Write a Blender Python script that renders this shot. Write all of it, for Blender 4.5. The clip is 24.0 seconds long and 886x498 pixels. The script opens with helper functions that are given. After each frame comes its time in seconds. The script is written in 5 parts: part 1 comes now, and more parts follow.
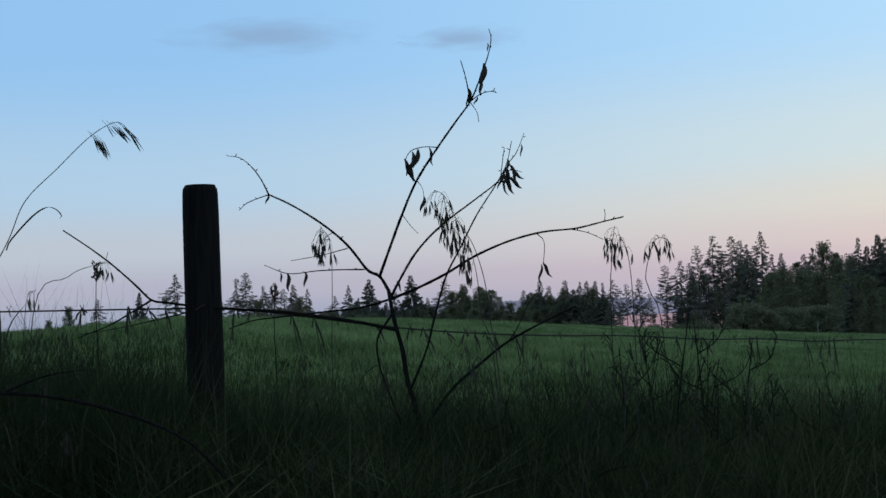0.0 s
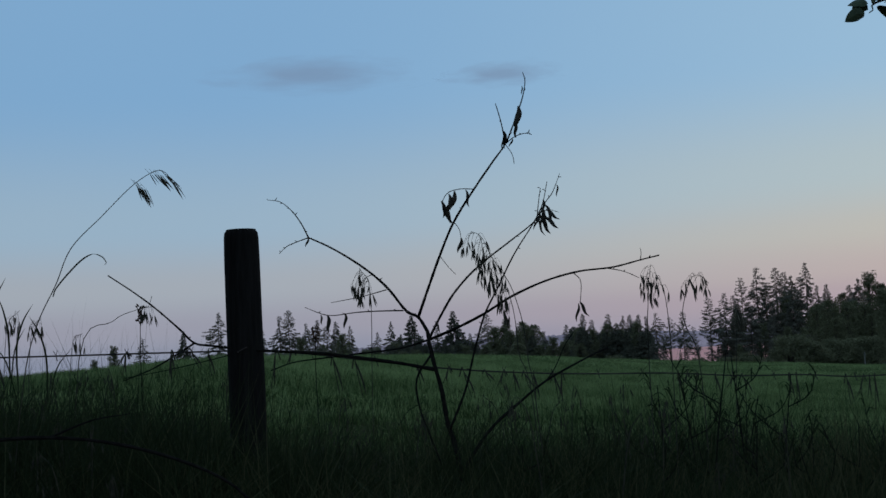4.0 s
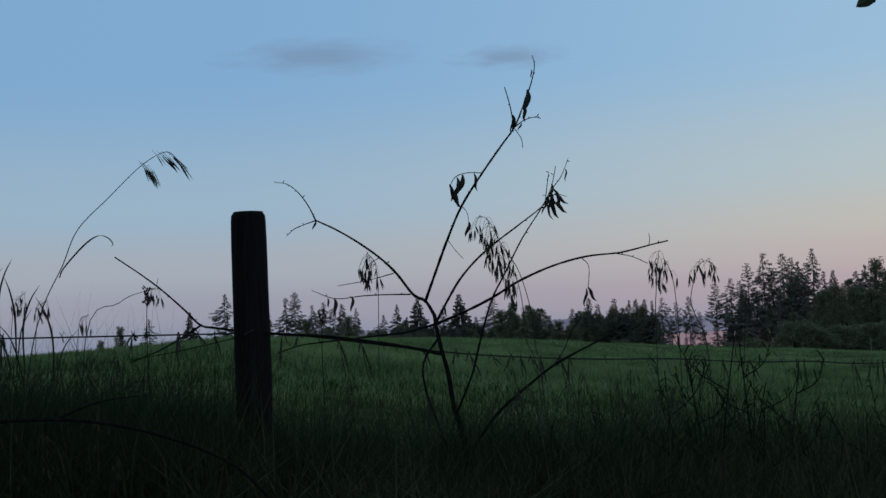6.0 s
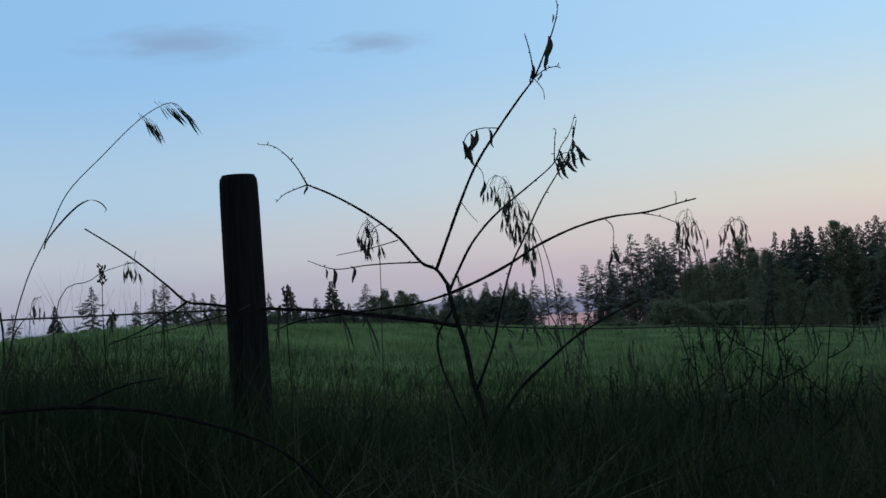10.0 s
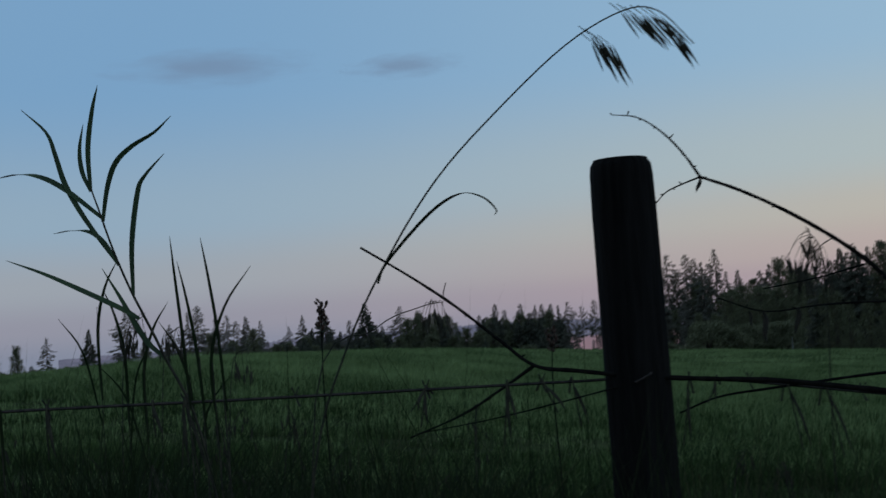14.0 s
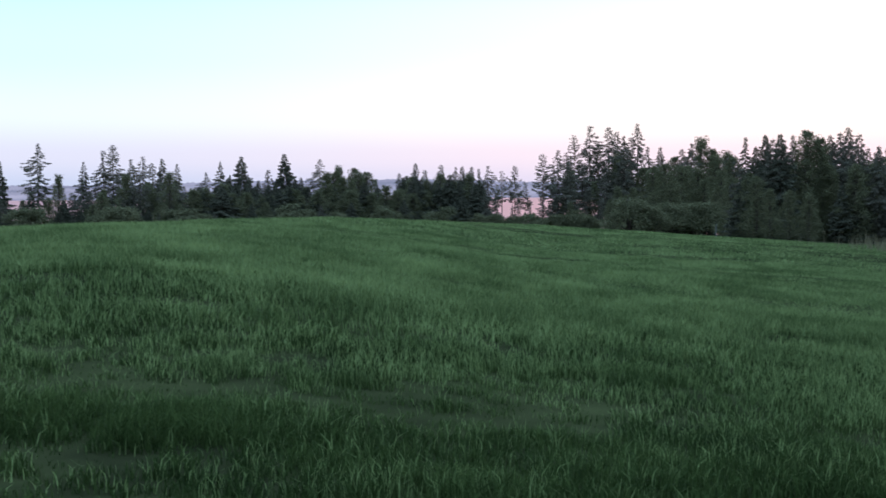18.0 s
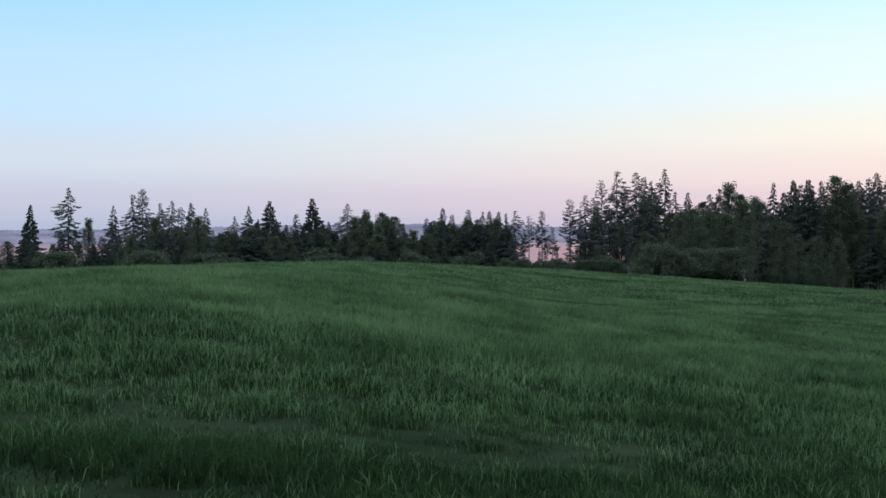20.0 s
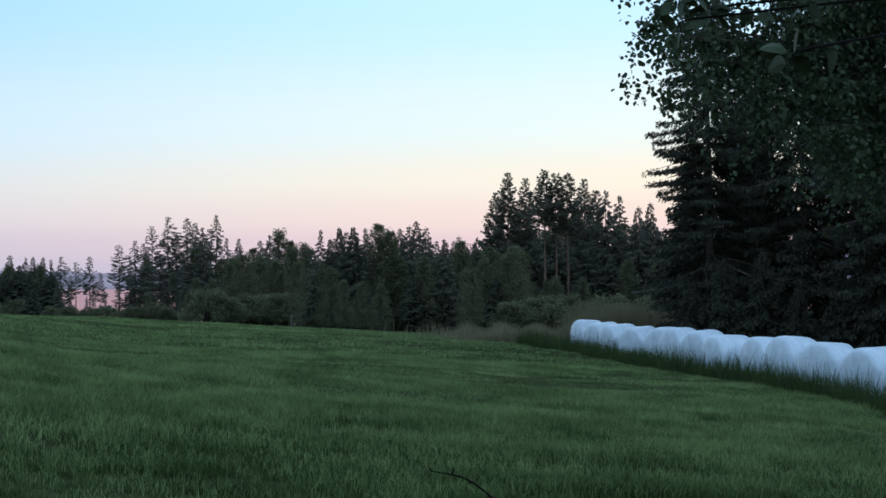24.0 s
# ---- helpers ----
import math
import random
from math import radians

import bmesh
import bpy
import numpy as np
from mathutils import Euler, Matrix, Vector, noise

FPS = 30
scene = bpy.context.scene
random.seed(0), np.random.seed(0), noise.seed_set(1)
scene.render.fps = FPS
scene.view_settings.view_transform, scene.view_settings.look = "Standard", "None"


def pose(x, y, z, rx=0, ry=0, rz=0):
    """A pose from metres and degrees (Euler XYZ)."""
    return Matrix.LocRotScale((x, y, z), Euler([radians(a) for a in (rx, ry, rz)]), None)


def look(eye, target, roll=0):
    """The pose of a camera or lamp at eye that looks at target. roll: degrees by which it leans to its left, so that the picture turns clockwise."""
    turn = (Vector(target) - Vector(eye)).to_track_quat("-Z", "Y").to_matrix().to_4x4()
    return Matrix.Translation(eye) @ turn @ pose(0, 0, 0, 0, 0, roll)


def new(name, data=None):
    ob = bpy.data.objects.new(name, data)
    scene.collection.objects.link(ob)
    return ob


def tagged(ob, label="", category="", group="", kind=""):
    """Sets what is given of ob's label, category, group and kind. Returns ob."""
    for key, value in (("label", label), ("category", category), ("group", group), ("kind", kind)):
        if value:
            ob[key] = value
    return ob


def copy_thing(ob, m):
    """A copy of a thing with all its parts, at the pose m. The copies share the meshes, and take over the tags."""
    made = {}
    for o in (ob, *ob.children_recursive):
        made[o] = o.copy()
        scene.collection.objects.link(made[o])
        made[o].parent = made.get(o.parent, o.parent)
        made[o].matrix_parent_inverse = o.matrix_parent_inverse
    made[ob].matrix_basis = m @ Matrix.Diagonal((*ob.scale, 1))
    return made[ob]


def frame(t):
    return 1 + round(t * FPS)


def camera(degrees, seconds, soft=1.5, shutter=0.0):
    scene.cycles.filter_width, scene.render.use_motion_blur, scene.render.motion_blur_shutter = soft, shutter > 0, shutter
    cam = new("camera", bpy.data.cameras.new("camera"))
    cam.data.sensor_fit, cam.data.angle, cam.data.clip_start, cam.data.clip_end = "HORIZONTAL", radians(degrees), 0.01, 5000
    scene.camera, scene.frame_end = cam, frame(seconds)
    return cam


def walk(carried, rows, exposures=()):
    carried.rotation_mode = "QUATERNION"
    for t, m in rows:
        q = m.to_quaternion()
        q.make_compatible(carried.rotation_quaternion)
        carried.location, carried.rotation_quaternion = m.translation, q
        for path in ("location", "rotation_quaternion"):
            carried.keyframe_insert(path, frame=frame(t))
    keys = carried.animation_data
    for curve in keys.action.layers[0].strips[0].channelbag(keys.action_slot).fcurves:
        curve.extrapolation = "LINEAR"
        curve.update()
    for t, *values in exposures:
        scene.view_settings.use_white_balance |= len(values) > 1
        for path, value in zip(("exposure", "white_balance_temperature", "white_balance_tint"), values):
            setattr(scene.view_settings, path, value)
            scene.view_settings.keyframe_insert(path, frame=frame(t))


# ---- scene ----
cam = camera(36.8, 24.0, shutter=0.2)
PATH = [
    (0, (0.761, -3.925, 0.748), (0.761, -1.927, 0.845), -2.3),
    (0.5, (0.769, -3.947, 0.761), (0.732, -1.95, 0.865), -2.6),
    (1, (0.759, -3.957, 0.769), (0.694, -1.962, 0.895), -2.3),
    (1.5, (0.75, -3.976, 0.769), (0.672, -1.982, 0.911), -2.4),
    (2, (0.759, -3.988, 0.769), (0.682, -1.995, 0.922), -2.6),
    (2.5, (0.764, -3.984, 0.774), (0.698, -1.991, 0.933), -3.2),
    (4.5, (0.776, -3.971, 0.758), (0.716, -1.977, 0.904), -2.8),
    (5, (0.772, -3.977, 0.763), (0.699, -1.984, 0.901), -2.4),
    (5.5, (0.774, -3.966, 0.762), (0.698, -1.972, 0.897), -2.7),
    (6, (0.771, -3.957, 0.764), (0.7, -1.963, 0.892), -2.5),
    (6.5, (0.774, -3.942, 0.764), (0.7, -1.948, 0.892), -2.9),
    (7, (0.767, -3.932, 0.764), (0.682, -1.938, 0.89), -3.1),
    (7.5, (0.738, -3.922, 0.759), (0.651, -1.927, 0.88), -2.5),
    (8, (0.702, -3.921, 0.752), (0.623, -1.926, 0.868), -1.3),
    (8.5, (0.637, -3.838, 0.749), (0.573, -1.842, 0.864), -1.8),
    (9, (0.524, -3.761, 0.745), (0.54, -1.764, 0.851), -2.4),
    (9.5, (0.436, -3.733, 0.744), (0.55, -1.739, 0.848), -2.8),
    (11.5, (0.144, -3.075, 0.761), (0.217, -1.078, 0.828), -7.4),
    (11.8, (0.084, -2.999, 0.804), (0.339, -1.021, 0.959), -9.6),
    (12, (0.058, -2.967, 0.834), (0.443, -1.012, 1.006), -9.1),
    (12.6, (0.013, -2.955, 0.859), (0.612, -1.057, 1.059), -8.1),
    (12.8, (-0.036, -2.922, 0.878), (0.55, -1.022, 1.095), -6.2),
    (13, (-0.083, -2.878, 0.88), (0.437, -0.96, 1.103), -5.4),
    (13.3, (-0.156, -2.798, 0.867), (0.238, -0.849, 1.076), -2.1),
    (13.6, (-0.25, -2.617, 0.832), (-0.007, -0.641, 1.024), -1.4),
    (14, (-0.344, -2.188, 0.882), (-0.262, -0.194, 1.014), -4.1),
    (14.4, (-0.349, -2.019, 1.022), (-0.294, -0.02, 1.017), -6.1),
    (14.8, (-0.43, -1.98, 1.034), (-0.368, 0.019, 1.01), -4.2),
    (15, (-0.49, -1.912, 1.017), (-0.438, 0.087, 1.001), -2.7),
    (15.2, (-0.576, -1.752, 0.979), (-0.533, 0.248, 0.963), -3.2),
    (15.5, (-0.725, -1.489, 1.045), (-0.665, 0.51, 1.065), -4.3),
    (16, (-0.748, -1.443, 1.301), (-0.438, 0.531, 1.21), -3.4),
    (16.4, (-0.744, -1.398, 1.374), (-0.261, 0.539, 1.252), -3.0),
    (16.7, (-0.728, -1.283, 1.474), (-0.221, 0.648, 1.362), -0.7),
    (17, (-0.753, -1.2, 1.506), (-0.304, 0.748, 1.437), 1.5),
    (17.5, (-0.791, -1.162, 1.521), (-0.462, 0.809, 1.434), 0.3),
    (18, (-0.848, -1.191, 1.538), (-0.65, 0.797, 1.448), -0.3),
    (18.5, (-0.907, -1.244, 1.536), (-0.81, 0.752, 1.455), -0.4),
    (20.5, (-0.922, -1.409, 1.529), (-0.688, 0.577, 1.524), -0.0),
    (21, (-0.938, -1.42, 1.53), (-0.6, 0.551, 1.535), -0.2),
    (21.5, (-0.944, -1.413, 1.534), (-0.549, 0.548, 1.542), -0.4),
    (22, (-0.897, -1.421, 1.538), (-0.422, 0.522, 1.553), 0.6),
    (22.5, (-0.749, -1.479, 1.54), (-0.137, 0.425, 1.565), 0.9),
    (23, (-0.718, -1.476, 1.538), (-0.023, 0.399, 1.569), 0.8),
    (23.5, (-0.673, -1.47, 1.536), (0.07, 0.386, 1.57), 0.5),
    (24, (-0.642, -1.454, 1.545), (0.158, 0.378, 1.588), -0.4),
]
EXPOSURES = [(0, -0.05), (1, -0.27), (2, -0.52), (5, -0.56), (7, -0.42), (8.5, -0.3), (9.5, -0.25), (11.5, 0.25), (12, -0.15), (12.6, -0.55), (13.3, -0.7), (14, -0.7), (14.5, -0.1), (15, 0.45), (15.5, 0.45), (16, 0.3), (16.4, 1.0), (17, 1.18), (17.6, 0.92), (18.5, 0.66), (20.5, 0.25), (21, 0.2), (22, 0.22), (23, 0.27), (24, 0.3)]
walk(cam, [(t, look(eye, target, roll)) for t, eye, target, roll in PATH], EXPOSURES)

# ---------------------------------------------------------------- world and light
rng = np.random.default_rng(7)


def rgb(r, g, b):
    """Linear colour from display values 0..255."""
    return tuple(((c / 255 + 0.055) / 1.055) ** 2.4 if c > 10 else c / 255 / 12.92 for c in (r, g, b)) + (1.0,)


world = bpy.data.worlds.new("dusk_sky")
scene.world = world
world.use_nodes = True
wn, wl = world.node_tree.nodes, world.node_tree.links
wn.clear()
w_out = wn.new("ShaderNodeOutputWorld")
w_co = wn.new("ShaderNodeTexCoord")
w_sep = wn.new("ShaderNodeSeparateXYZ")
wl.new(w_co.outputs["Generated"], w_sep.inputs[0])


def sky_ramp(stops):
    ramp = wn.new("ShaderNodeValToRGB")
    ramp.color_ramp.interpolation = "EASE"
    els = ramp.color_ramp.elements
    els[0].position, els[0].color = stops[0]
    els[1].position, els[1].color = stops[-1]
    for p, c in stops[1:-1]:
        e = els.new(p)
        e.color = c
    wl.new(w_sep.outputs["Z"], ramp.inputs[0])
    return ramp


# after sunset: mauve haze, rose band, cream, then blue; the sunward side is warmer
SKY_COOL = [(0.0, rgb(160, 170, 194)), (0.025, rgb(178, 182, 201)), (0.055, rgb(188, 200, 214)), (0.1, rgb(175, 207, 233)), (0.2, rgb(147, 197, 242)), (0.5, rgb(153, 199, 242)), (1.0, rgb(172, 210, 248))]
SKY_WARM = [(0.0, rgb(196, 180, 196)), (0.025, rgb(212, 189, 197)), (0.045, rgb(223, 204, 200)), (0.074, rgb(227, 221, 208)), (0.115, rgb(213, 228, 229)), (0.2, rgb(185, 225, 254)), (0.5, rgb(173, 214, 253)), (1.0, rgb(172, 210, 248))]
ramp_cool, ramp_warm = sky_ramp(SKY_COOL), sky_ramp(SKY_WARM)
w_dot = wn.new("ShaderNodeVectorMath")
w_dot.operation = "DOT_PRODUCT"
wl.new(w_co.outputs["Generated"], w_dot.inputs[0])
SUNSET_AZ = 55.0
w_dot.inputs[1].default_value = (math.sin(radians(SUNSET_AZ)), math.cos(radians(SUNSET_AZ)), 0)
w_map = wn.new("ShaderNodeMapRange")
w_map.interpolation_type = "SMOOTHSTEP"
w_map.inputs["From Min"].default_value, w_map.inputs["From Max"].default_value = 0.38, 1.0
wl.new(w_dot.outputs["Value"], w_map.inputs["Value"])
w_mix = wn.new("ShaderNodeMix")
w_mix.data_type = "RGBA"
wl.new(w_map.outputs["Result"], w_mix.inputs["Factor"])
wl.new(ramp_cool.outputs[0], w_mix.inputs[6])
wl.new(ramp_warm.outputs[0], w_mix.inputs[7])
w_bg = wn.new("ShaderNodeBackground")
# the sky away from the sunset is dimmer
w_dim = wn.new("ShaderNodeMapRange")
w_dim.interpolation_type = "SMOOTHSTEP"
w_dim.inputs["From Min"].default_value, w_dim.inputs["From Max"].default_value = -0.8, 0.5
w_dim.inputs["To Min"].default_value, w_dim.inputs["To Max"].default_value = 0.85, 1.0
wl.new(w_dot.outputs["Value"], w_dim.inputs["Value"])
w_scale = wn.new("ShaderNodeVectorMath")
w_scale.operation = "SCALE"
wl.new(w_mix.outputs[2], w_scale.inputs[0])
wl.new(w_dim.outputs["Result"], w_scale.inputs["Scale"])
wl.new(w_scale.outputs[0], w_bg.inputs["Color"])
w_bg.inputs["Strength"].default_value = 1.0
w_sky = wn.new("ShaderNodeTexSky")
w_sky.sky_type = "NISHITA"
w_sky.sun_disc = False
w_sky.sun_elevation, w_sky.sun_rotation = radians(-1.0), radians(SUNSET_AZ)
w_bg2 = wn.new("ShaderNodeBackground")
w_bg2.inputs["Strength"].default_value = 0.05
wl.new(w_sky.outputs[0], w_bg2.inputs["Color"])
w_add = wn.new("ShaderNodeAddShader")
wl.new(w_bg.outputs[0], w_add.inputs[0])
wl.new(w_bg2.outputs[0], w_add.inputs[1])
wl.new(w_add.outputs[0], w_out.inputs["Surface"])


# ---------------------------------------------------------------- materials
def material(name, dark, light, scale=6.0, rough=0.85, bump=0.3, detail=6.0, stretch=(1, 1, 1), island=0.0, second=None, metal=0.0, spec=0.25, trans=0.0, coords="Object", bump_scale=None, lohi=None):
    """Two tones mixed by noise at two sizes, with relief; island varies each loose piece."""
    m = bpy.data.materials.new(name)
    m.use_nodes = True
    n, l = m.node_tree.nodes, m.node_tree.links
    bsdf = n["Principled BSDF"]
    co = n.new("ShaderNodeTexCoord")
    mp = n.new("ShaderNodeMapping")
    mp.inputs["Scale"].default_value = stretch
    l.new(co.outputs[coords], mp.inputs[0])
    big, small = n.new("ShaderNodeTexNoise"), n.new("ShaderNodeTexNoise")
    big.inputs["Scale"].default_value, small.inputs["Scale"].default_value = scale, scale * 7.3
    big.inputs["Detail"].default_value, small.inputs["Detail"].default_value = detail, 4.0
    for t in (big, small):
        l.new(mp.outputs[0], t.inputs["Vector"])
    add = n.new("ShaderNodeMath")
    add.operation = "MULTIPLY_ADD"
    l.new(small.outputs["Fac"], add.inputs[0])
    add.inputs[1].default_value = 0.45
    l.new(big.outputs["Fac"], add.inputs[2])
    val = add.outputs[0]
    if island:
        geo = n.new("ShaderNodeNewGeometry")
        isl = n.new("ShaderNodeMath")
        isl.operation = "MULTIPLY_ADD"
        l.new(geo.outputs["Random Per Island"], isl.inputs[0])
        isl.inputs[1].default_value = island
        l.new(val, isl.inputs[2])
        val = isl.outputs[0]
    ramp = n.new("ShaderNodeValToRGB")
    lo, hi = lohi or (0.5, 0.92 + island)
    mr = n.new("ShaderNodeMapRange")
    mr.inputs["From Min"].default_value, mr.inputs["From Max"].default_value = lo, hi
    l.new(val, mr.inputs["Value"])
    l.new(mr.outputs[0], ramp.inputs[0])
    els = ramp.color_ramp.elements
    els[0].color, els[1].color = (*dark, 1), (*light, 1)
    if second:
        e = els.new(0.72)
        e.color = (*[(a + b) / 2 for a, b in zip(dark, light)], 1)
        els[-1].color = (*second, 1)
    l.new(ramp.outputs[0], bsdf.inputs["Base Color"])
    bsdf.inputs["Roughness"].default_value, bsdf.inputs["Metallic"].default_value = rough, metal
    bsdf.inputs["Specular IOR Level"].default_value = spec
    if bump:
        bp = n.new("ShaderNodeBump")
        bp.inputs["Strength"].default_value, bp.inputs["Distance"].default_value = bump, 0.02
        l.new(small.outputs["Fac"] if not bump_scale else big.outputs["Fac"], bp.inputs["Height"])
        l.new(bp.outputs[0], bsdf.inputs["Normal"])
    if trans:
        tr = n.new("ShaderNodeBsdfTranslucent")
        l.new(ramp.outputs[0], tr.inputs["Color"])
        mx = n.new("ShaderNodeMixShader")
        mx.inputs[0].default_value = trans
        l.new(bsdf.outputs[0], mx.inputs[1])
        l.new(tr.outputs[0], mx.inputs[2])
        l.new(mx.outputs[0], n["Material Output"].inputs["Surface"])
    return m


M_SOIL = material("field_soil", (0.024, 0.026, 0.013), (0.07, 0.078, 0.032), scale=0.35, bump=0.6, spec=0.0)
M_GRASS = material("field_grass_blades", (0.064, 0.095, 0.029), (0.308, 0.375, 0.142), scale=0.7, bump=0, island=0.3, trans=0.3, rough=0.8, spec=0.08, lohi=(0.64, 1.12))
# blades far darker than the field's: their own shading is put into the colour
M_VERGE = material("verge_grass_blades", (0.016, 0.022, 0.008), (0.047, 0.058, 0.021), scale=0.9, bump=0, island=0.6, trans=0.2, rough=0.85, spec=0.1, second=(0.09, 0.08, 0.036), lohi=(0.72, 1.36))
# darker near-field blades: the shade between them is put into the colour
M_NEAR_GRASS = material("near_grass_shaded", (0.021, 0.036, 0.0095), (0.086, 0.122, 0.036), scale=0.9, bump=0, island=0.35, trans=0.25, rough=0.8, spec=0.05, lohi=(0.64, 1.15))
M_STRAW = material("dry_straw", (0.12, 0.1, 0.055), (0.34, 0.27, 0.155), scale=2, bump=0, island=0.5, trans=0.2)
# near-black post tones: its dim backlit look is put into the wood colour
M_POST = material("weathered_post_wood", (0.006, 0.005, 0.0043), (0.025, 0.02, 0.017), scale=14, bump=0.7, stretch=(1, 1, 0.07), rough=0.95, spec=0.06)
M_STAKE = material("bleached_stake_wood", (0.12, 0.11, 0.09), (0.26, 0.24, 0.2), scale=14, bump=0.5, stretch=(1, 1, 0.1), rough=0.9)
M_ENDGRAIN = material("post_end_grain", (0.05, 0.046, 0.043), (0.15, 0.14, 0.13), scale=40, bump=0.5, rough=0.9)
# twigs likewise: the dark of a silhouette is put into the colour
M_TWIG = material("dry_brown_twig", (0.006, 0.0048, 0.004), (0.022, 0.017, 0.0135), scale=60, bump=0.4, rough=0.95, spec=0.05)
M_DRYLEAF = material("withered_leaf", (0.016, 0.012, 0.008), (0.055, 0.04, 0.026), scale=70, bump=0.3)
M_REED = material("green_reed_leaf", (0.03, 0.052, 0.02), (0.085, 0.12, 0.045), scale=30, bump=0.1, stretch=(1, 1, 0.2), trans=0.25, rough=0.5)
M_SEED = material("oat_husk", (0.02, 0.017, 0.01), (0.07, 0.055, 0.032), scale=50, bump=0.1)
M_DOCK = material("rusty_dock_seed", (0.03, 0.016, 0.01), (0.11, 0.055, 0.035), scale=60, bump=0.2)
M_WIRE = material("rusty_wire", (0.02, 0.016, 0.013), (0.075, 0.052, 0.04), scale=90, rough=0.7, metal=0.3, bump=0.2)
M_BARK = material("conifer_bark", (0.035, 0.026, 0.021), (0.15, 0.1, 0.075), scale=5, bump=0.8, stretch=(1, 1, 0.25))
M_PINEBARK = material("pine_bark", (0.07, 0.04, 0.027), (0.26, 0.145, 0.09), scale=5, bump=0.8, stretch=(1, 1, 0.3))
M_BIRCHBARK = material("birch_bark", (0.06, 0.055, 0.05), (0.5, 0.48, 0.45), scale=4, bump=0.3, stretch=(1, 1, 2.5))
# far spruce lightened and greyed: haze is put into the needle colour
M_SPRUCE = material("spruce_needles", (0.1, 0.087, 0.064), (0.205, 0.18, 0.13), scale=1.1, bump=0, island=0.35, spec=0.1, trans=0.25)
# darker spruce copy: the stand's deep shade is put into the needle colour
M_SPRUCE_SHADED = material("shaded_spruce_needles", (0.026, 0.024, 0.017), (0.072, 0.066, 0.044), scale=1.4, bump=0, island=0.35, spec=0.1)
# pine, broadleaf and deep-green tones carry the same lightening for haze
M_PINE = material("pine_needles", (0.097, 0.089, 0.062), (0.195, 0.18, 0.125), scale=1.0, bump=0, island=0.4, spec=0.1, trans=0.25)
M_LEAF = material("broadleaf_foliage", (0.102, 0.098, 0.054), (0.228, 0.212, 0.112), scale=0.5, bump=0, island=0.35, trans=0.3, spec=0.1)
M_DEEP = material("deep_green_needles", (0.07, 0.065, 0.046), (0.153, 0.143, 0.098), scale=1.1, bump=0, island=0.35, spec=0.05, trans=0.25)
M_WEED = material("row_weeds", (0.03, 0.046, 0.016), (0.11, 0.14, 0.05), scale=0.9, bump=0, island=0.4, trans=0.2, spec=0.05)
M_BIRCHLEAF = material("birch_leaves", (0.03, 0.039, 0.018), (0.094, 0.116, 0.053), scale=3, bump=0, island=0.5, trans=0.12, rough=0.6, spec=0.2)
M_BALE = material("white_bale_wrap", (0.62, 0.65, 0.7), (0.82, 0.84, 0.87), scale=2.5, bump=0.35, rough=0.35)
# far hills emit their colour: the haze of distance is put into this glow
M_HILL = bpy.data.materials.new("far_hill_haze_glow")
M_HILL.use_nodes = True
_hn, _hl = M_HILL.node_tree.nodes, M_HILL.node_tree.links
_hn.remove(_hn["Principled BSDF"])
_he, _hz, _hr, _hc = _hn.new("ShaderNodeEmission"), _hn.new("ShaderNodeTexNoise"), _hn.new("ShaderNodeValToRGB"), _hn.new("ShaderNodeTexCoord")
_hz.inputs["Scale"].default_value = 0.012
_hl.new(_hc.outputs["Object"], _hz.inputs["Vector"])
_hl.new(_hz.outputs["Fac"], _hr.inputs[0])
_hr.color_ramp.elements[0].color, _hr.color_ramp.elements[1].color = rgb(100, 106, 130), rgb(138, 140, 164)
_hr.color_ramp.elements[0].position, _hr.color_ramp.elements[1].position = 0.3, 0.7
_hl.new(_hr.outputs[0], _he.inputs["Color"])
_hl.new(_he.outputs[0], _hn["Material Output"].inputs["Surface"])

M_WATER = bpy.data.materials.new("lake_water")
M_WATER.use_nodes = True
_n, _l = M_WATER.node_tree.nodes, M_WATER.node_tree.links
_n.remove(_n["Principled BSDF"])
_b = _n.new("ShaderNodeBsdfGlossy")
# rose tint: the sunset glow is put into the water's gloss colour
_b.inputs["Color"].default_value = (0.82, 0.4, 0.36, 1)
_b.inputs["Roughness"].default_value = 0.28
_l.new(_b.outputs[0], _n["Material Output"].inputs["Surface"])
_nz = _n.new("ShaderNodeTexNoise")
_nz.inputs["Scale"].default_value = 0.25
_tc = _n.new("ShaderNodeTexCoord")
_l.new(_tc.outputs["Object"], _nz.inputs["Vector"])
_bp = _n.new("ShaderNodeBump")
_bp.inputs["Strength"].default_value, _bp.inputs["Distance"].default_value = 0.05, 0.2
_l.new(_nz.outputs["Fac"], _bp.inputs["Height"])
_l.new(_bp.outputs[0], _b.inputs["Normal"])


# ---------------------------------------------------------------- mesh helpers
def part(name, bm, mat, parent=None, label="", smooth=False):
    me = bpy.data.meshes.new(name)
    if isinstance(bm, bmesh.types.BMesh):
        bm.to_mesh(me)
        bm.free()
    else:
        v, f = bm
        me.vertices.add(len(v))
        me.vertices.foreach_set("co", np.ascontiguousarray(v, dtype=np.float32).ravel())
        me.loops.add(f.size)
        me.loops.foreach_set("vertex_index", np.ascontiguousarray(f, dtype=np.int32).ravel())
        me.polygons.add(len(f))
        me.polygons.foreach_set("loop_start", np.arange(0, f.size, 3, dtype=np.int32))
        me.update(calc_edges=True)
    me.materials.append(mat)
    if smooth:
        me.polygons.foreach_set("use_smooth", [True] * len(me.polygons))
    ob = new(name, me)
    if parent:
        ob.parent = parent
    if label:
        ob["label"] = label
    return ob


def thing(name, label, category, at=(0, 0, 0), group="", kind=""):
    ob = new(name)
    ob.location = at
    ob.empty_display_size = 0.1
    return tagged(ob, label, category, group, kind)


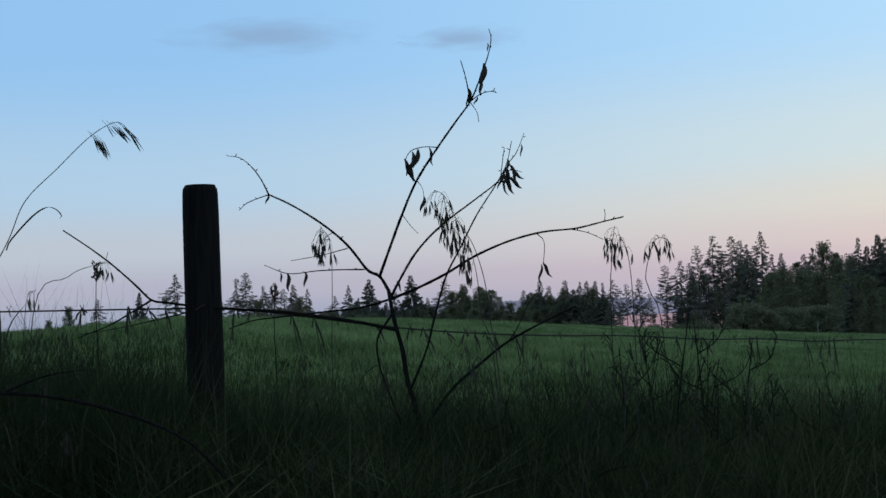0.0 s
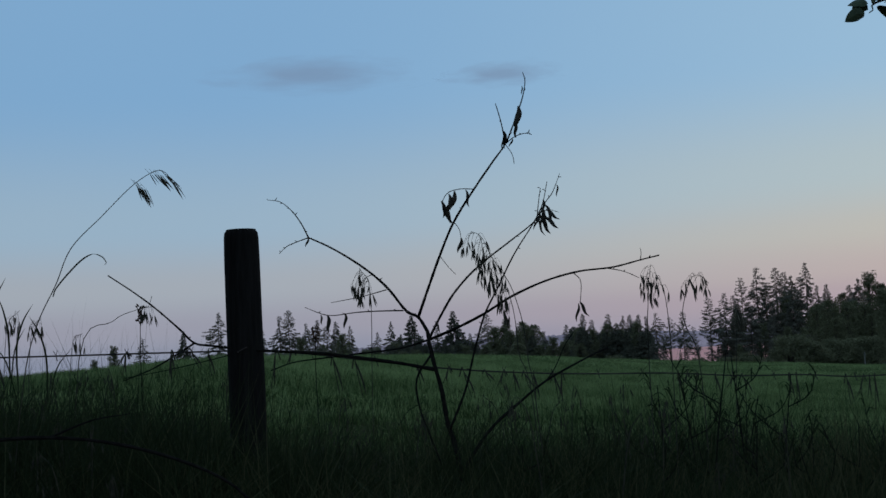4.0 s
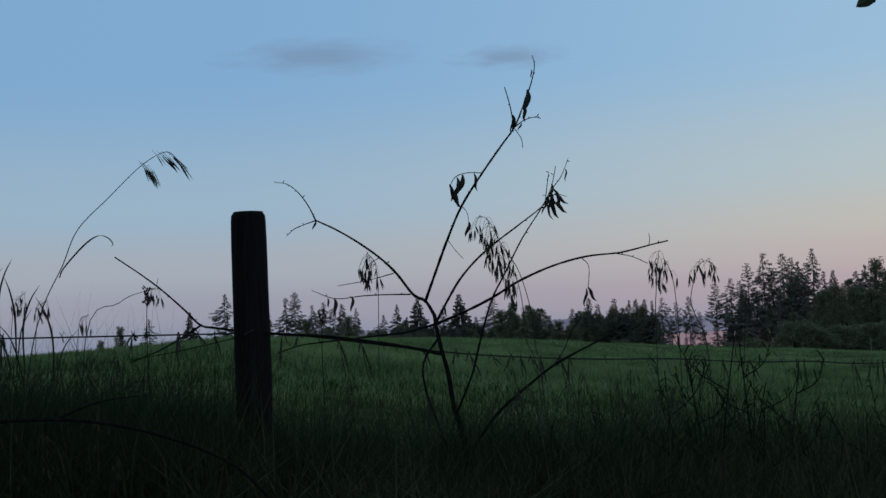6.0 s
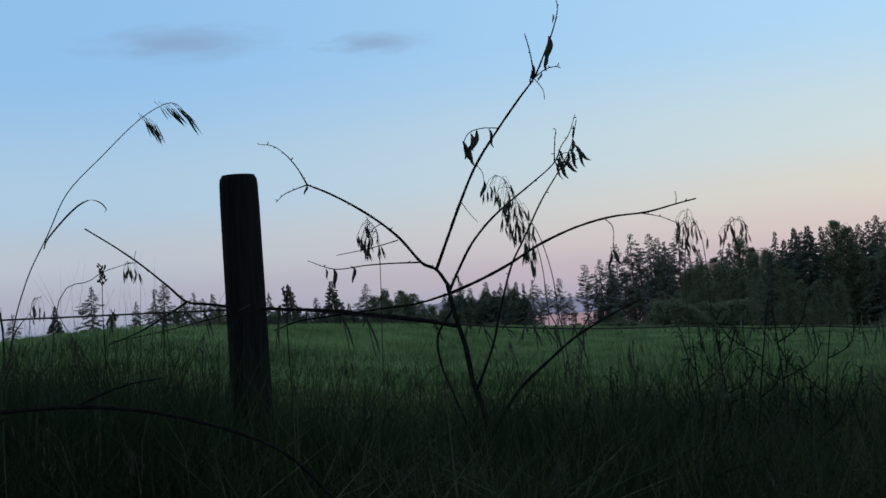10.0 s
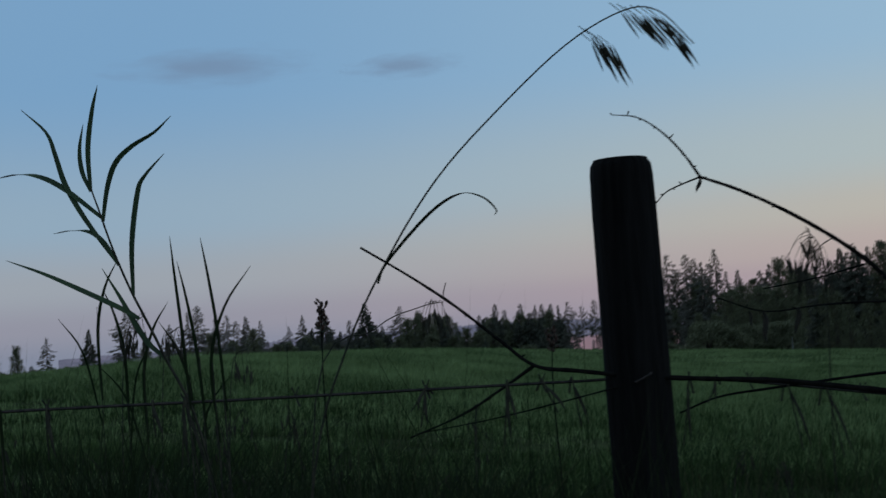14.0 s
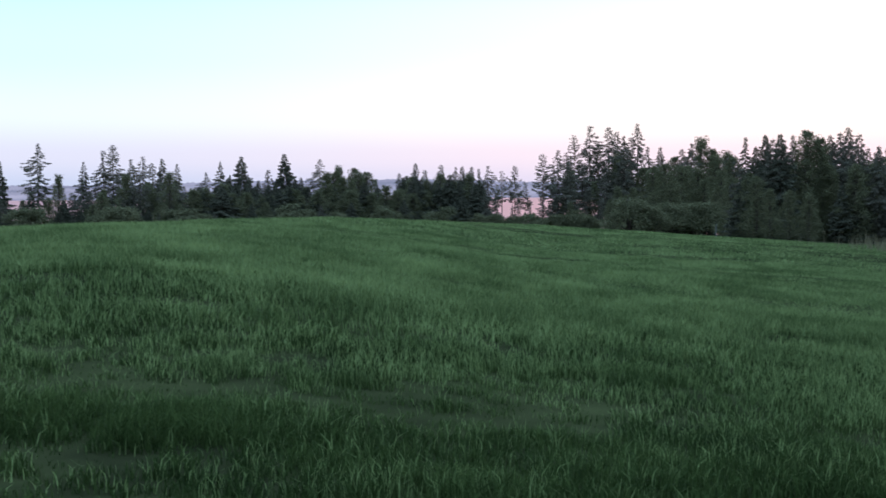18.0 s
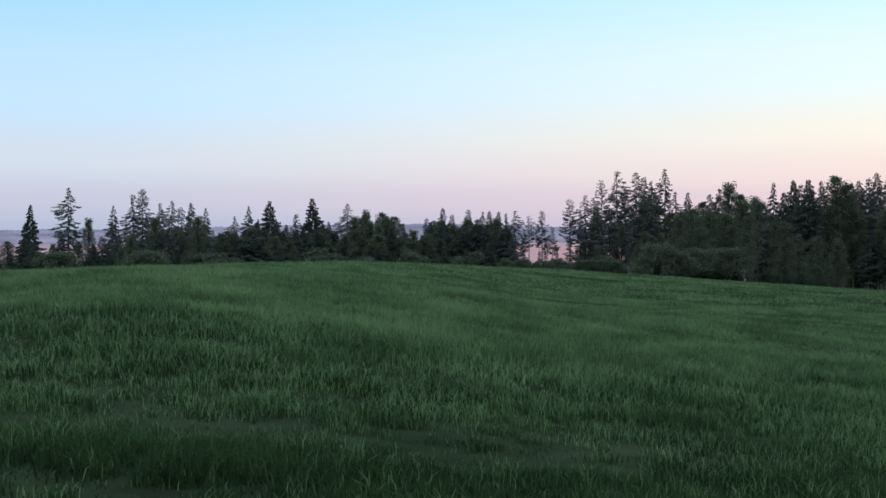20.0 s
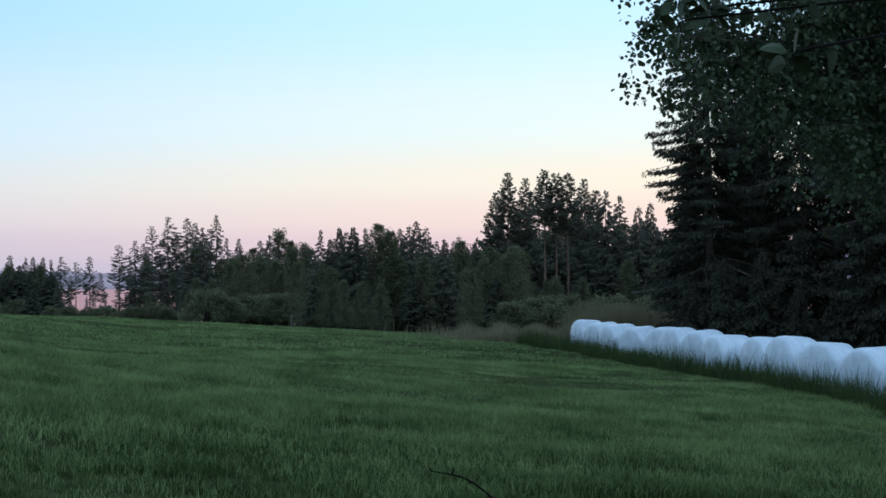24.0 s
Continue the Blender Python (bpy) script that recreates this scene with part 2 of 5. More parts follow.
def spline(pts, per=5):
    """Smooth line through the points."""
    p = [Vector(q) for q in pts]
    if len(p) < 3:
        return p
    p = [2 * p[0] - p[1]] + p + [2 * p[-1] - p[-2]]
    out = []
    for i in range(1, len(p) - 2):
        for k in range(per):
            t = k / per
            a, b, c, d = p[i - 1], p[i], p[i + 1], p[i + 2]
            out.append(0.5 * (2 * b + (c - a) * t + (2 * a - 5 * b + 4 * c - d) * t * t + (3 * b - a - 3 * c + d) * t ** 3))
    out.append(p[-2])
    return out


def tube(bm, pts, r0, r1, seg=6, per=5, knob=0.0, smooth=True):
    """A tapering round rod along the points, with closed ends."""
    line = spline(pts, per) if smooth else [Vector(q) for q in pts]
    rings, n = [], len(line)
    up = Vector((0.31, 0.87, 0.39))
    for i, q in enumerate(line):
        d = (line[min(i + 1, n - 1)] - line[max(i - 1, 0)]).normalized()
        u = d.cross(up).normalized()
        v = d.cross(u)
        r = r0 + (r1 - r0) * i / (n - 1)
        r *= 1 + knob * (0.6 * math.sin(i * 2.9) + 0.4 * math.sin(i * 7.1 + 1))
        rings.append([bm.verts.new(q + r * (math.cos(a) * u + math.sin(a) * v)) for a in [2 * math.pi * k / seg for k in range(seg)]])
    for a, b in zip(rings, rings[1:]):
        for k in range(seg):
            bm.faces.new((a[k], a[(k + 1) % seg], b[(k + 1) % seg], b[k]))
    bm.faces.new(rings[0][::-1])
    bm.faces.new(rings[-1])
    return line


def blade(bm, pts, width, fold=0.25, side=None, per=4, root=0.55, thick=0.0006):
    """A long leaf: a folded strip with thickness that narrows to its tip."""
    line = spline(pts, per)
    n = len(line)
    rows = []
    for i, q in enumerate(line):
        t = i / (n - 1)
        d = (line[min(i + 1, n - 1)] - line[max(i - 1, 0)]).normalized()
        s = Vector(side or (1, 0.25, 0)).normalized()
        s = (s - d * s.dot(d))
        if s.length < 0.1:
            s = Vector((0, 1, 0)) - d * d.y
        s.normalize()
        nn = d.cross(s)
        w = width * (root + (1 - root) * math.sin(min(1, t * 2.2) * math.pi / 2)) * (1 - t ** 3) * 0.5 + 0.0003
        rows.append([bm.verts.new(q - s * w), bm.verts.new(q + nn * (fold * w)), bm.verts.new(q + s * w), bm.verts.new(q + nn * (fold * w - thick - 0.1 * w))])
    for a, b in zip(rows, rows[1:]):
        for k in range(4):
            bm.faces.new((a[k], a[(k + 1) % 4], b[(k + 1) % 4], b[k]))
    bm.faces.new(rows[0][::-1])
    bm.faces.new(rows[-1])


def spindle(bm, a, b, r, seg=5):
    """A seed or bud: pointed at both ends."""
    a, b = Vector(a), Vector(b)
    d = (b - a).normalized()
    u = d.cross(Vector((0.3, 0.8, 0.5))).normalized()
    v = d.cross(u)
    rings = []
    for t, k in ((0.2, 0.75), (0.5, 1.0), (0.8, 0.6)):
        c = a.lerp(b, t)
        rings.append([bm.verts.new(c + r * k * (math.cos(x) * u + math.sin(x) * v)) for x in [2 * math.pi * j / seg for j in range(seg)]])
    va, vb = bm.verts.new(a), bm.verts.new(b)
    for j in range(seg):
        bm.faces.new((va, rings[0][(j + 1) % seg], rings[0][j]))
        bm.faces.new((vb, rings[2][j], rings[2][(j + 1) % seg]))
        for p, q in zip(rings, rings[1:]):
            bm.faces.new((p[j], p[(j + 1) % seg], q[(j + 1) % seg], q[j]))


def fast_mesh(name, verts, tris, mat):
    """A mesh object from arrays of corners and triangles."""
    me = bpy.data.meshes.new(name)
    me.vertices.add(len(verts))
    me.vertices.foreach_set("co", np.ascontiguousarray(verts, dtype=np.float32).ravel())
    me.loops.add(tris.size)
    me.loops.foreach_set("vertex_index", np.ascontiguousarray(tris, dtype=np.int32).ravel())
    me.polygons.add(len(tris))
    me.polygons.foreach_set("loop_start", np.arange(0, tris.size, 3, dtype=np.int32))
    me.update(calc_edges=True)
    me.validate()
    me.materials.append(mat)
    return new(name, me)


# ---------------------------------------------------------------- the lie of the land
def land(x, y):
    """Height of the ground: a low rounded field that falls away to the east and, past its crest, to a lake."""
    x, y = np.asarray(x, dtype=float), np.asarray(y, dtype=float)
    s = x + 5.0
    s = s / np.sqrt(1 + (s / 90.0) ** 2)
    k = 1 + 0.6 * (1 - np.clip(y, 0, 50) / 50.0)
    side = 0.079 * (np.sqrt(s * s + 25.0) - 5.0) * k
    side = np.where(s < 0, side * 0.68, side)
    near = 0.22 * (1 - np.clip(y, 0, 34) / 34.0) ** 1.25
    crest = 35.0 + np.clip((x + 5) * 1.9, 0, 28)
    d = np.clip(y - crest, 0, None)
    back = 0.0215 * (np.sqrt(d * d + 400.0) - 20.0) + 0.12 * np.clip(y - 265.0, 0, None)
    rolls = 0.03 * np.sin(0.7 * x + 0.31 * y) * np.sin(0.43 * y - 0.2 * x + 1.0)
    old = 0.47 - side - near - back
    # the knoll to the west: its brow lies nearer there and falls away behind
    dx, dy = x + 0.75, y + 1.45
    r, az = np.hypot(dx, dy), np.degrees(np.arctan2(dx, dy))
    brow = np.interp(az, [-30, -11, -7, -3, 1, 5, 10, 16], [27, 28, 30, 36, 43, 50, 66, 80])
    top = np.interp(az, [-45, -17, -11, -8.5, -4.5, 0, 5, 10, 16], [0.1, 0.60, 0.72, 0.755, 0.71, 0.56, 0.26, -0.42, -1.4])
    w = np.clip(r / brow, 0, 1)
    d = np.clip(r - brow, 0, None)
    knoll = 0.26 + (top - 0.26) * (2 * w - w * w) - 0.034 * (np.sqrt(d * d + 30.0) - 5.5) - 0.12 * np.clip(y - 265.0, 0, None)
    k = np.clip((15 - az) / 9, 0, 1) * np.clip((az + 70) / 25, 0, 1) * np.clip((r - 6) / 12, 0, 1)
    k = k * k * (3 - 2 * k)
    bank = 0.24 * np.exp(-((x - 24.5) / 7.0) ** 2 - ((y - 25.0) / 9.0) ** 2) + 0.1 * np.exp(-((x - 19.4 - y / 6.0) / 3.0) ** 2 - ((y - 36.0) / 16.0) ** 4)
    return old * (1 - k) + knoll * k + bank + rolls * np.clip(y / 8.0, 0, 1)


def ground_at(x, y):
    return float(land(x, y))


def bearing(az, d):
    """A place d metres away in that compass direction from the fence."""
    a = radians(az)
    return -0.75 + d * math.sin(a), -1.45 + d * math.cos(a)


def make_ground():
    xs = np.concatenate([-np.geomspace(30, 4200, 26)[::-1], np.linspace(-29, 60, 150), np.geomspace(62, 4200, 26)])
    ys = np.concatenate([-np.geomspace(12, 4000, 16)[::-1], np.linspace(-11, 80, 150), np.geomspace(82, 4500, 34)])
    X, Y = np.meshgrid(xs, ys)
    Z = np.maximum(land(X, Y), -24.0)
    v = np.stack([X, Y, Z], -1).reshape(-1, 3)
    nx, ny = len(xs), len(ys)
    i = (np.arange(ny - 1)[:, None] * nx + np.arange(nx - 1)[None]).ravel()
    t = np.concatenate([np.stack([i, i + 1, i + nx + 1], -1), np.stack([i, i + nx + 1, i + nx], -1)])
    ob = fast_mesh("ground", v, t, M_SOIL)
    ob.data.polygons.foreach_set("use_smooth", [True] * len(ob.data.polygons))
    return tagged(ob, "green sloping meadow ground falling to a lake", "ground", kind="structure")


make_ground()


def make_lake():
    bm = bmesh.new()
    bmesh.ops.create_grid(bm, x_segments=8, y_segments=8, size=1)
    bmesh.ops.scale(bm, vec=(2600, 1300, 1), verts=bm.verts)
    ob = part("water", bm, M_WATER)
    ob.location = (300, 1560, -14.0)
    return tagged(ob, "still lake water, rosy dusk glow tinted into its reflection", "lake", kind="structure")


make_lake()


def make_hill(name, az0, az1, dist, top, seed, label):
    """A long wooded ridge on the far shore, with a tree-ragged skyline."""
    r = np.random.default_rng(seed)
    n, rows = 420, 6
    az = np.linspace(az0, az1, n)
    t = np.linspace(0, 1, n)
    ridge = top * (0.35 + 0.65 * np.sin(np.pi * np.clip(t, 0.02, 0.98)) ** 0.6) + top * 0.12 * np.sin(9 * t + seed) + top * 0.06 * np.sin(23 * t)
    rag = dist * 0.0012 * r.random(n)
    verts, tris = [], []
    for j in range(rows):
        u = j / (rows - 1)
        for i in range(n):
            x, y = bearing(az[i], dist * (1 + 0.12 * u))
            verts.append((x, y, -16 + (ridge[i] + 16) * math.sin(u * math.pi / 2) + rag[(i * (j + 3)) % n] * (1 if j else 0)))
    for j in range(rows - 1):
        for i in range(n - 1):
            a = j * n + i
            tris += [(a, a + 1, a + n + 1), (a, a + n + 1, a + n)]
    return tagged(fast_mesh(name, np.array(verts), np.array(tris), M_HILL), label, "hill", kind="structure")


make_hill("backdrop_hill_lake", -14, 17, 2300, 17, 3, "wooded hill across the lake, blue haze put into its glow")
make_hill("backdrop_hill_east", 20, 62, 900, 25, 5, "wooded ridge behind the forest, haze put into its glow")


def make_cloud(az, el, half_w, half_h, name="cloud"):
    """A thin smudge of cloud: a puffed sheet whose material thins out to nothing at its rim."""
    d = 3600.0
    a = radians(az)
    c = Vector((d * math.sin(a), d * math.cos(a), d * el))
    bm = bmesh.new()
    bmesh.ops.create_uvsphere(bm, u_segments=24, v_segments=12, radius=1)
    m = bpy.data.materials.new("thin_grey_cloud")
    m.use_nodes = True
    n, l = m.node_tree.nodes, m.node_tree.links
    n.remove(n["Principled BSDF"])
    co = n.new("ShaderNodeTexCoord")
    nz = n.new("ShaderNodeTexNoise")
    nz.inputs["Scale"].default_value = 2.3
    nz.inputs["Detail"].default_value = 5
    l.new(co.outputs["Object"], nz.inputs["Vector"])
    ln = n.new("ShaderNodeVectorMath")
    ln.operation = "MULTIPLY"
    ln.inputs[1].default_value = (1, 0, 1)
    l.new(co.outputs["Object"], ln.inputs[0])
    le = n.new("ShaderNodeVectorMath")
    le.operation = "LENGTH"
    l.new(ln.outputs[0], le.inputs[0])
    ad = n.new("ShaderNodeMath")
    ad.operation = "MULTIPLY_ADD"
    l.new(nz.outputs["Fac"], ad.inputs[0])
    ad.inputs[1].default_value = 1.3
    l.new(le.outputs["Value"], ad.inputs[2])
    mr = n.new("ShaderNodeMapRange")
    mr.interpolation_type = "SMOOTHSTEP"
    mr.inputs["From Min"].default_value, mr.inputs["From Max"].default_value = 1.45, 0.55
    mr.inputs["To Max"].default_value = 0.36
    l.new(ad.outputs[0], mr.inputs["Value"])
    tr, em = n.new("ShaderNodeBsdfTransparent"), n.new("ShaderNodeEmission")
    em.inputs["Color"].default_value = rgb(138, 160, 192)
    mx = n.new("ShaderNodeMixShader")
    l.new(mr.outputs[0], mx.inputs[0])
    l.new(tr.outputs[0], mx.inputs[1])
    l.new(em.outputs[0], mx.inputs[2])
    l.new(mx.outputs[0], n["Material Output"].inputs["Surface"])
    ob = part(name, bm, m, smooth=True)
    ob.matrix_world = Matrix.Translation(c) @ Matrix.Rotation(-a, 4, "Z") @ Matrix.Diagonal((d * math.tan(radians(half_w)), 30, d * half_h, 1))
    return tagged(ob, "thin grey smudge of evening cloud", "cloud", group="clouds", kind="structure")


make_cloud(-6.9, 0.2150, 6.0, 0.022, "backdrop_cloud_1")
make_cloud(1.3, 0.2085, 3.6, 0.014, "backdrop_cloud_2")


# ---------------------------------------------------------------- grass
def blades(px, py, h, w, lean, rnd, bend=True, base=None):
    """Grass blades as arrays: five corners and three triangles each, or one triangle."""
    n = len(px)
    a = rnd.uniform(0, 2 * math.pi, n)
    f = rnd.uniform(0, 2 * math.pi, n)
    z = (land(px, py) if base is None else base) - 0.02
    sx, sy = np.cos(f) * w / 2, np.sin(f) * w / 2
    lx, ly = np.cos(a) * lean * h, np.sin(a) * lean * h
    P = np.stack([px, py, z], -1)
    S = np.stack([sx, sy, np.zeros(n)], -1)
    if not bend:
        top = P + np.stack([lx, ly, h], -1)
        v = np.stack([P - S, P + S, top], 1).reshape(-1, 3)
        return v, np.arange(3 * n).reshape(-1, 3)
    mid = P + np.stack([lx * 0.28, ly * 0.28, h * 0.6], -1)
    top = P + np.stack([lx, ly, h * (1 - 0.25 * lean)], -1)
    v = np.stack([P - S, P + S, mid - S * 0.75, mid + S * 0.75, top], 1).reshape(-1, 3)
    i = np.arange(n)[:, None] * 5
    t = np.concatenate([i + [0, 1, 3], i + [0, 3, 2], i + [2, 3, 4]])
    return v, t


LATTICE = np.random.default_rng(3).random((256, 256))


def value_noise(x, y):
    """Smooth random heights 0..1 on a unit lattice."""
    i, j = np.floor(x).astype(int), np.floor(y).astype(int)
    u, v = x - i, y - j
    u, v = u * u * (3 - 2 * u), v * v * (3 - 2 * v)
    i0, i1, j0, j1 = i % 256, (i + 1) % 256, j % 256, (j + 1) % 256
    return (LATTICE[i0, j0] * (1 - u) + LATTICE[i1, j0] * u) * (1 - v) + (LATTICE[i0, j1] * (1 - u) + LATTICE[i1, j1] * u) * v


def swathe(x, y):
    """Uneven growth: drifts across the slope and tufts within them, 0..1."""
    drift = value_noise(x * 0.13 + 9, y * 0.5) * 1.35 + value_noise(x * 0.42 + 40, y * 1.2 + 7) * 0.85
    tuft = value_noise(x * 2.1, y * 2.5 + 60) * 0.7 + value_noise(x * 5.3 + 20, y * 5.9) * 0.85 + value_noise(x * 10.7 + 70, y * 10.1 + 3) * 0.6
    return np.clip((drift + tuft - 1.5) / 1.25, 0, 1)


def join_blades(name, chunks, mat, label):
    off, vs, ts = 0, [], []
    for v, t in chunks:
        vs.append(v)
        ts.append(t + off)
        off += len(v)
    return tagged(fast_mesh(name, np.concatenate(vs), np.concatenate(ts), mat), label, "grass", kind="stuff")


def fan(rnd, n, y0, y1, wide=1.0):
    """Places in the part of the field that lies ahead, evenly over its area."""
    y = np.sqrt(rnd.uniform(y0 * y0, y1 * y1, n))
    x = -0.7 + (y + 2.5) * np.tan(np.radians(rnd.uniform(-21, 46 * wide, n)))
    return x, y


def make_field_grass():
    """Meadow grass in drifts; near the fence, shade is put into a darker colour."""
    r = np.random.default_rng(11)
    meadow, near_shaded = [], []
    for n, y0, y1, w0, w1, lean, bend in ((250000, 1.0, 10, 0.004, 0.009, 0.35, True), (230000, 10, 20, 0.007, 0.013, 0.45, True), (380000, 20, 36, 0.012, 0.022, 1.0, False), (280000, 36, 72, 0.024, 0.045, 1.2, False)):
        x, y = fan(r, n, y0, y1)
        keep = land(x, y) > -2.8
        x, y = x[keep], y[keep]
        g = swathe(x, y)
        # thin in the hollows, so that the dark ground shows there
        keep = r.random(len(x)) < 0.05 + 1.3 * g ** 1.6 + np.clip((y - 10) / 20, 0, 0.6)
        x, y, g = x[keep], y[keep], g[keep]
        # share of blades that get the shade-darkened colour, rising towards the fence
        shaded = r.random(len(x)) < np.clip((16.5 - y + 6.0 * (value_noise(x * 0.3, y * 0.8) - 0.5)) / 11.0, 0, 0.96)
        for mask, out in ((~shaded, meadow), (shaded, near_shaded)):
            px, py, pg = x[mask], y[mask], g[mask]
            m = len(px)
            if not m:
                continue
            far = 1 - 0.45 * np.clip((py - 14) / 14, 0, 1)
            low = 0.62 if out is near_shaded else 1.0
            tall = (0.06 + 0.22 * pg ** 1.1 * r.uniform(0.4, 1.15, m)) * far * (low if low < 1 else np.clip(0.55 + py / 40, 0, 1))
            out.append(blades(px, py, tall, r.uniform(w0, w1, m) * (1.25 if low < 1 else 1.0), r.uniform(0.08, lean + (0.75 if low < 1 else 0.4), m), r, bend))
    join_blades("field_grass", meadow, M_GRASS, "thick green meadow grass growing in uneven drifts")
    join_blades("near_field_grass", near_shaded, M_NEAR_GRASS, "low broad grass near the fence, its shade put into darker green")


make_field_grass()


def make_verge_grass():
    """Rank uncut grass between the camera's side and the fence."""
    r = np.random.default_rng(12)
    n = 145000
    x = r.uniform(-2.6, 3.6, n)
    y = np.where(r.random(n) < 0.72, r.uniform(-1.1, 1.1, n), r.uniform(-2.7, 1.5, n))
    # it thins out towards its ends
    ends = np.random.default_rng(15)
    x, y = x + ends.normal(0, 0.55, n), y + ends.normal(0, 0.16, n)
    g = value_noise(x * 3.3, y * 3.3) * 0.6 + value_noise(x * 9 + 5, y * 9) * 0.4
    # lower in front of the shrub, ranker to both sides
    band = np.clip(1.25 - np.abs(y) / 1.0, 0, 1) * (1.08 - 0.28 * np.exp(-((x - 0.5) / 0.45) ** 2) + 0.28 * np.clip((x - 0.9) / 0.7, 0, 1))
    h = 0.3 + 0.16 * g + band * (0.12 + 0.36 * g * r.uniform(0.25, 1.0, n)) - np.where(y > 0.8, 0.12, 0)
    # beaten down where the way runs
    way = np.clip((x - (-0.75 + np.clip(-1.2 - y, 0, 3) * 0.52)) / 0.55, -1, 1)
    h *= 1 - 0.12 * np.exp(-way ** 2 * 1.6) * np.clip((-0.6 - y) / 0.6, 0, 1)
    v = blades(x, y, h, r.uniform(0.003, 0.008, n), r.uniform(0.1, 0.85, n), r)
    # thinner tall stems and a few broad leaves among them
    m = 12000
    x2, y2 = r.uniform(-2.4, 3.6, m), r.uniform(-1.0, 1.5, m)
    tall = (0.55 + 0.47 * value_noise(x2 * 3 + 30, y2 * 3)) * (1.02 - 0.05 * np.exp(-((x2 - 0.5) / 0.45) ** 2))
    v2 = blades(x2, y2, tall * r.uniform(0.6, 0.98, m), r.uniform(0.002, 0.004, m), r.uniform(0.03, 0.4, m), r)
    k = 5200
    x3, y3 = r.uniform(-2.4, 3.6, k), r.uniform(-1.2, 1.0, k)
    v3 = blades(x3, y3, (0.55 + 0.45 * value_noise(x3 * 3 + 70, y3 * 3)) * r.uniform(0.55, 0.82, k), r.uniform(0.007, 0.014, k), r.uniform(0.25, 1.0, k), r)
    # shorter grass that carries on round the rank strip
    q = 110000
    x4, y4 = r.uniform(-8.0, 9.0, q), r.uniform(-8.0, 2.2, q)
    out = np.maximum(np.maximum(-2.5 - x4, x4 - 3.5), np.maximum(-2.6 - y4, y4 - 1.4))
    keep = (out > -0.3) & ((np.abs(x4 - 0.7) > 0.35) | (y4 < -4.6) | (y4 > -3.3))
    x4, y4, out = x4[keep], y4[keep], out[keep]
    h4 = (0.16 + 0.2 * np.exp(-np.clip(out, 0, 9) / 0.8)) * r.uniform(0.6, 1.2, len(x4))
    v4 = blades(x4, y4, h4, r.uniform(0.005, 0.012, len(x4)), r.uniform(0.1, 0.8, len(x4)), r, False)
    join_blades("verge_grass", [v, v2, v3, v4], M_VERGE, "rank tangled grass along the fence, shade put into its dark colour")


make_verge_grass()


# ---------------------------------------------------------------- fence
def make_post(x, y, top, radius, lean, label, wood=None):
    base = ground_at(x, y) - 0.1
    h = top - base
    post = thing("fence_post", label, "fence post", (x, y, base), group="fence posts")
    bm = bmesh.new()
    seg, rings = 28, []
    rows = [0, 0.2, 0.4, 0.6, 0.8, 0.93, 0.98, 0.993, 1.0]
    for u in rows:
        r = radius * (1.05 - 0.06 * u)
        if u > 0.975:
            r -= radius * (0.02 if u < 0.985 else 0.05 if u < 0.999 else 0.16)
        ring = []
        for k in range(seg):
            a = 2 * math.pi * k / seg
            rr = r * (1 + 0.018 * math.sin(3 * a + 1 + 2 * u) + 0.012 * math.sin(7 * a + 5 * u))
            ring.append(bm.verts.new((rr * math.cos(a) + lean[0] * u * h, rr * math.sin(a) + lean[1] * u * h, u * h - 0.001)))
        rings.append(ring)
    for a, b in zip(rings, rings[1:]):
        for k in range(seg):
            bm.faces.new((a[k], a[(k + 1) % seg], b[(k + 1) % seg], b[k]))
    bm.faces.new(rings[0][::-1])
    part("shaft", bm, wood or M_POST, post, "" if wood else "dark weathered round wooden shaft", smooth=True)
    bm = bmesh.new()
    bmesh.ops.create_circle(bm, cap_ends=True, segments=seg, radius=radius * 0.845)
    bmesh.ops.translate(bm, verts=bm.verts, vec=(lean[0] * h, lean[1] * h, h + 0.0005))
    part("end_grain", bm, M_ENDGRAIN, post, "grey cracked sawn top")
    for z in () if wood else (0.795, 0.36):
        bm = bmesh.new()
        zz = z - base
        tube(bm, [(-0.012, -radius * 0.9, zz - 0.006), (-0.012, -radius - 0.007, zz - 0.006), (0.0, -radius - 0.009, zz), (0.012, -radius - 0.007, zz + 0.006), (0.012, -radius * 0.9, zz + 0.006)], 0.0018, 0.0018, 5, 3)
        part("staple", bm, M_WIRE, post, "bent iron staple")
    return post


make_post(0.05, 0.0, 1.155, 0.0535, (0.0, 0.0), "dark weathered round wooden fence post with rounded top")
make_post(2.5, 1.0, 1.14, 0.05, (0.004, 0.0), "dark round wooden fence post among overhanging leaves")
make_post(-2.9, -0.55, 1.1, 0.05, (0.0, 0.0), "dark round wooden fence post in tall grass")
for az, d in ((17.15, 76),):
    px, py = bearing(az, d)
    make_post(px, py, ground_at(px, py) + 0.75, 0.032, (0.01, 0), "small pale grey fence stake beside the dark wood", M_STAKE)


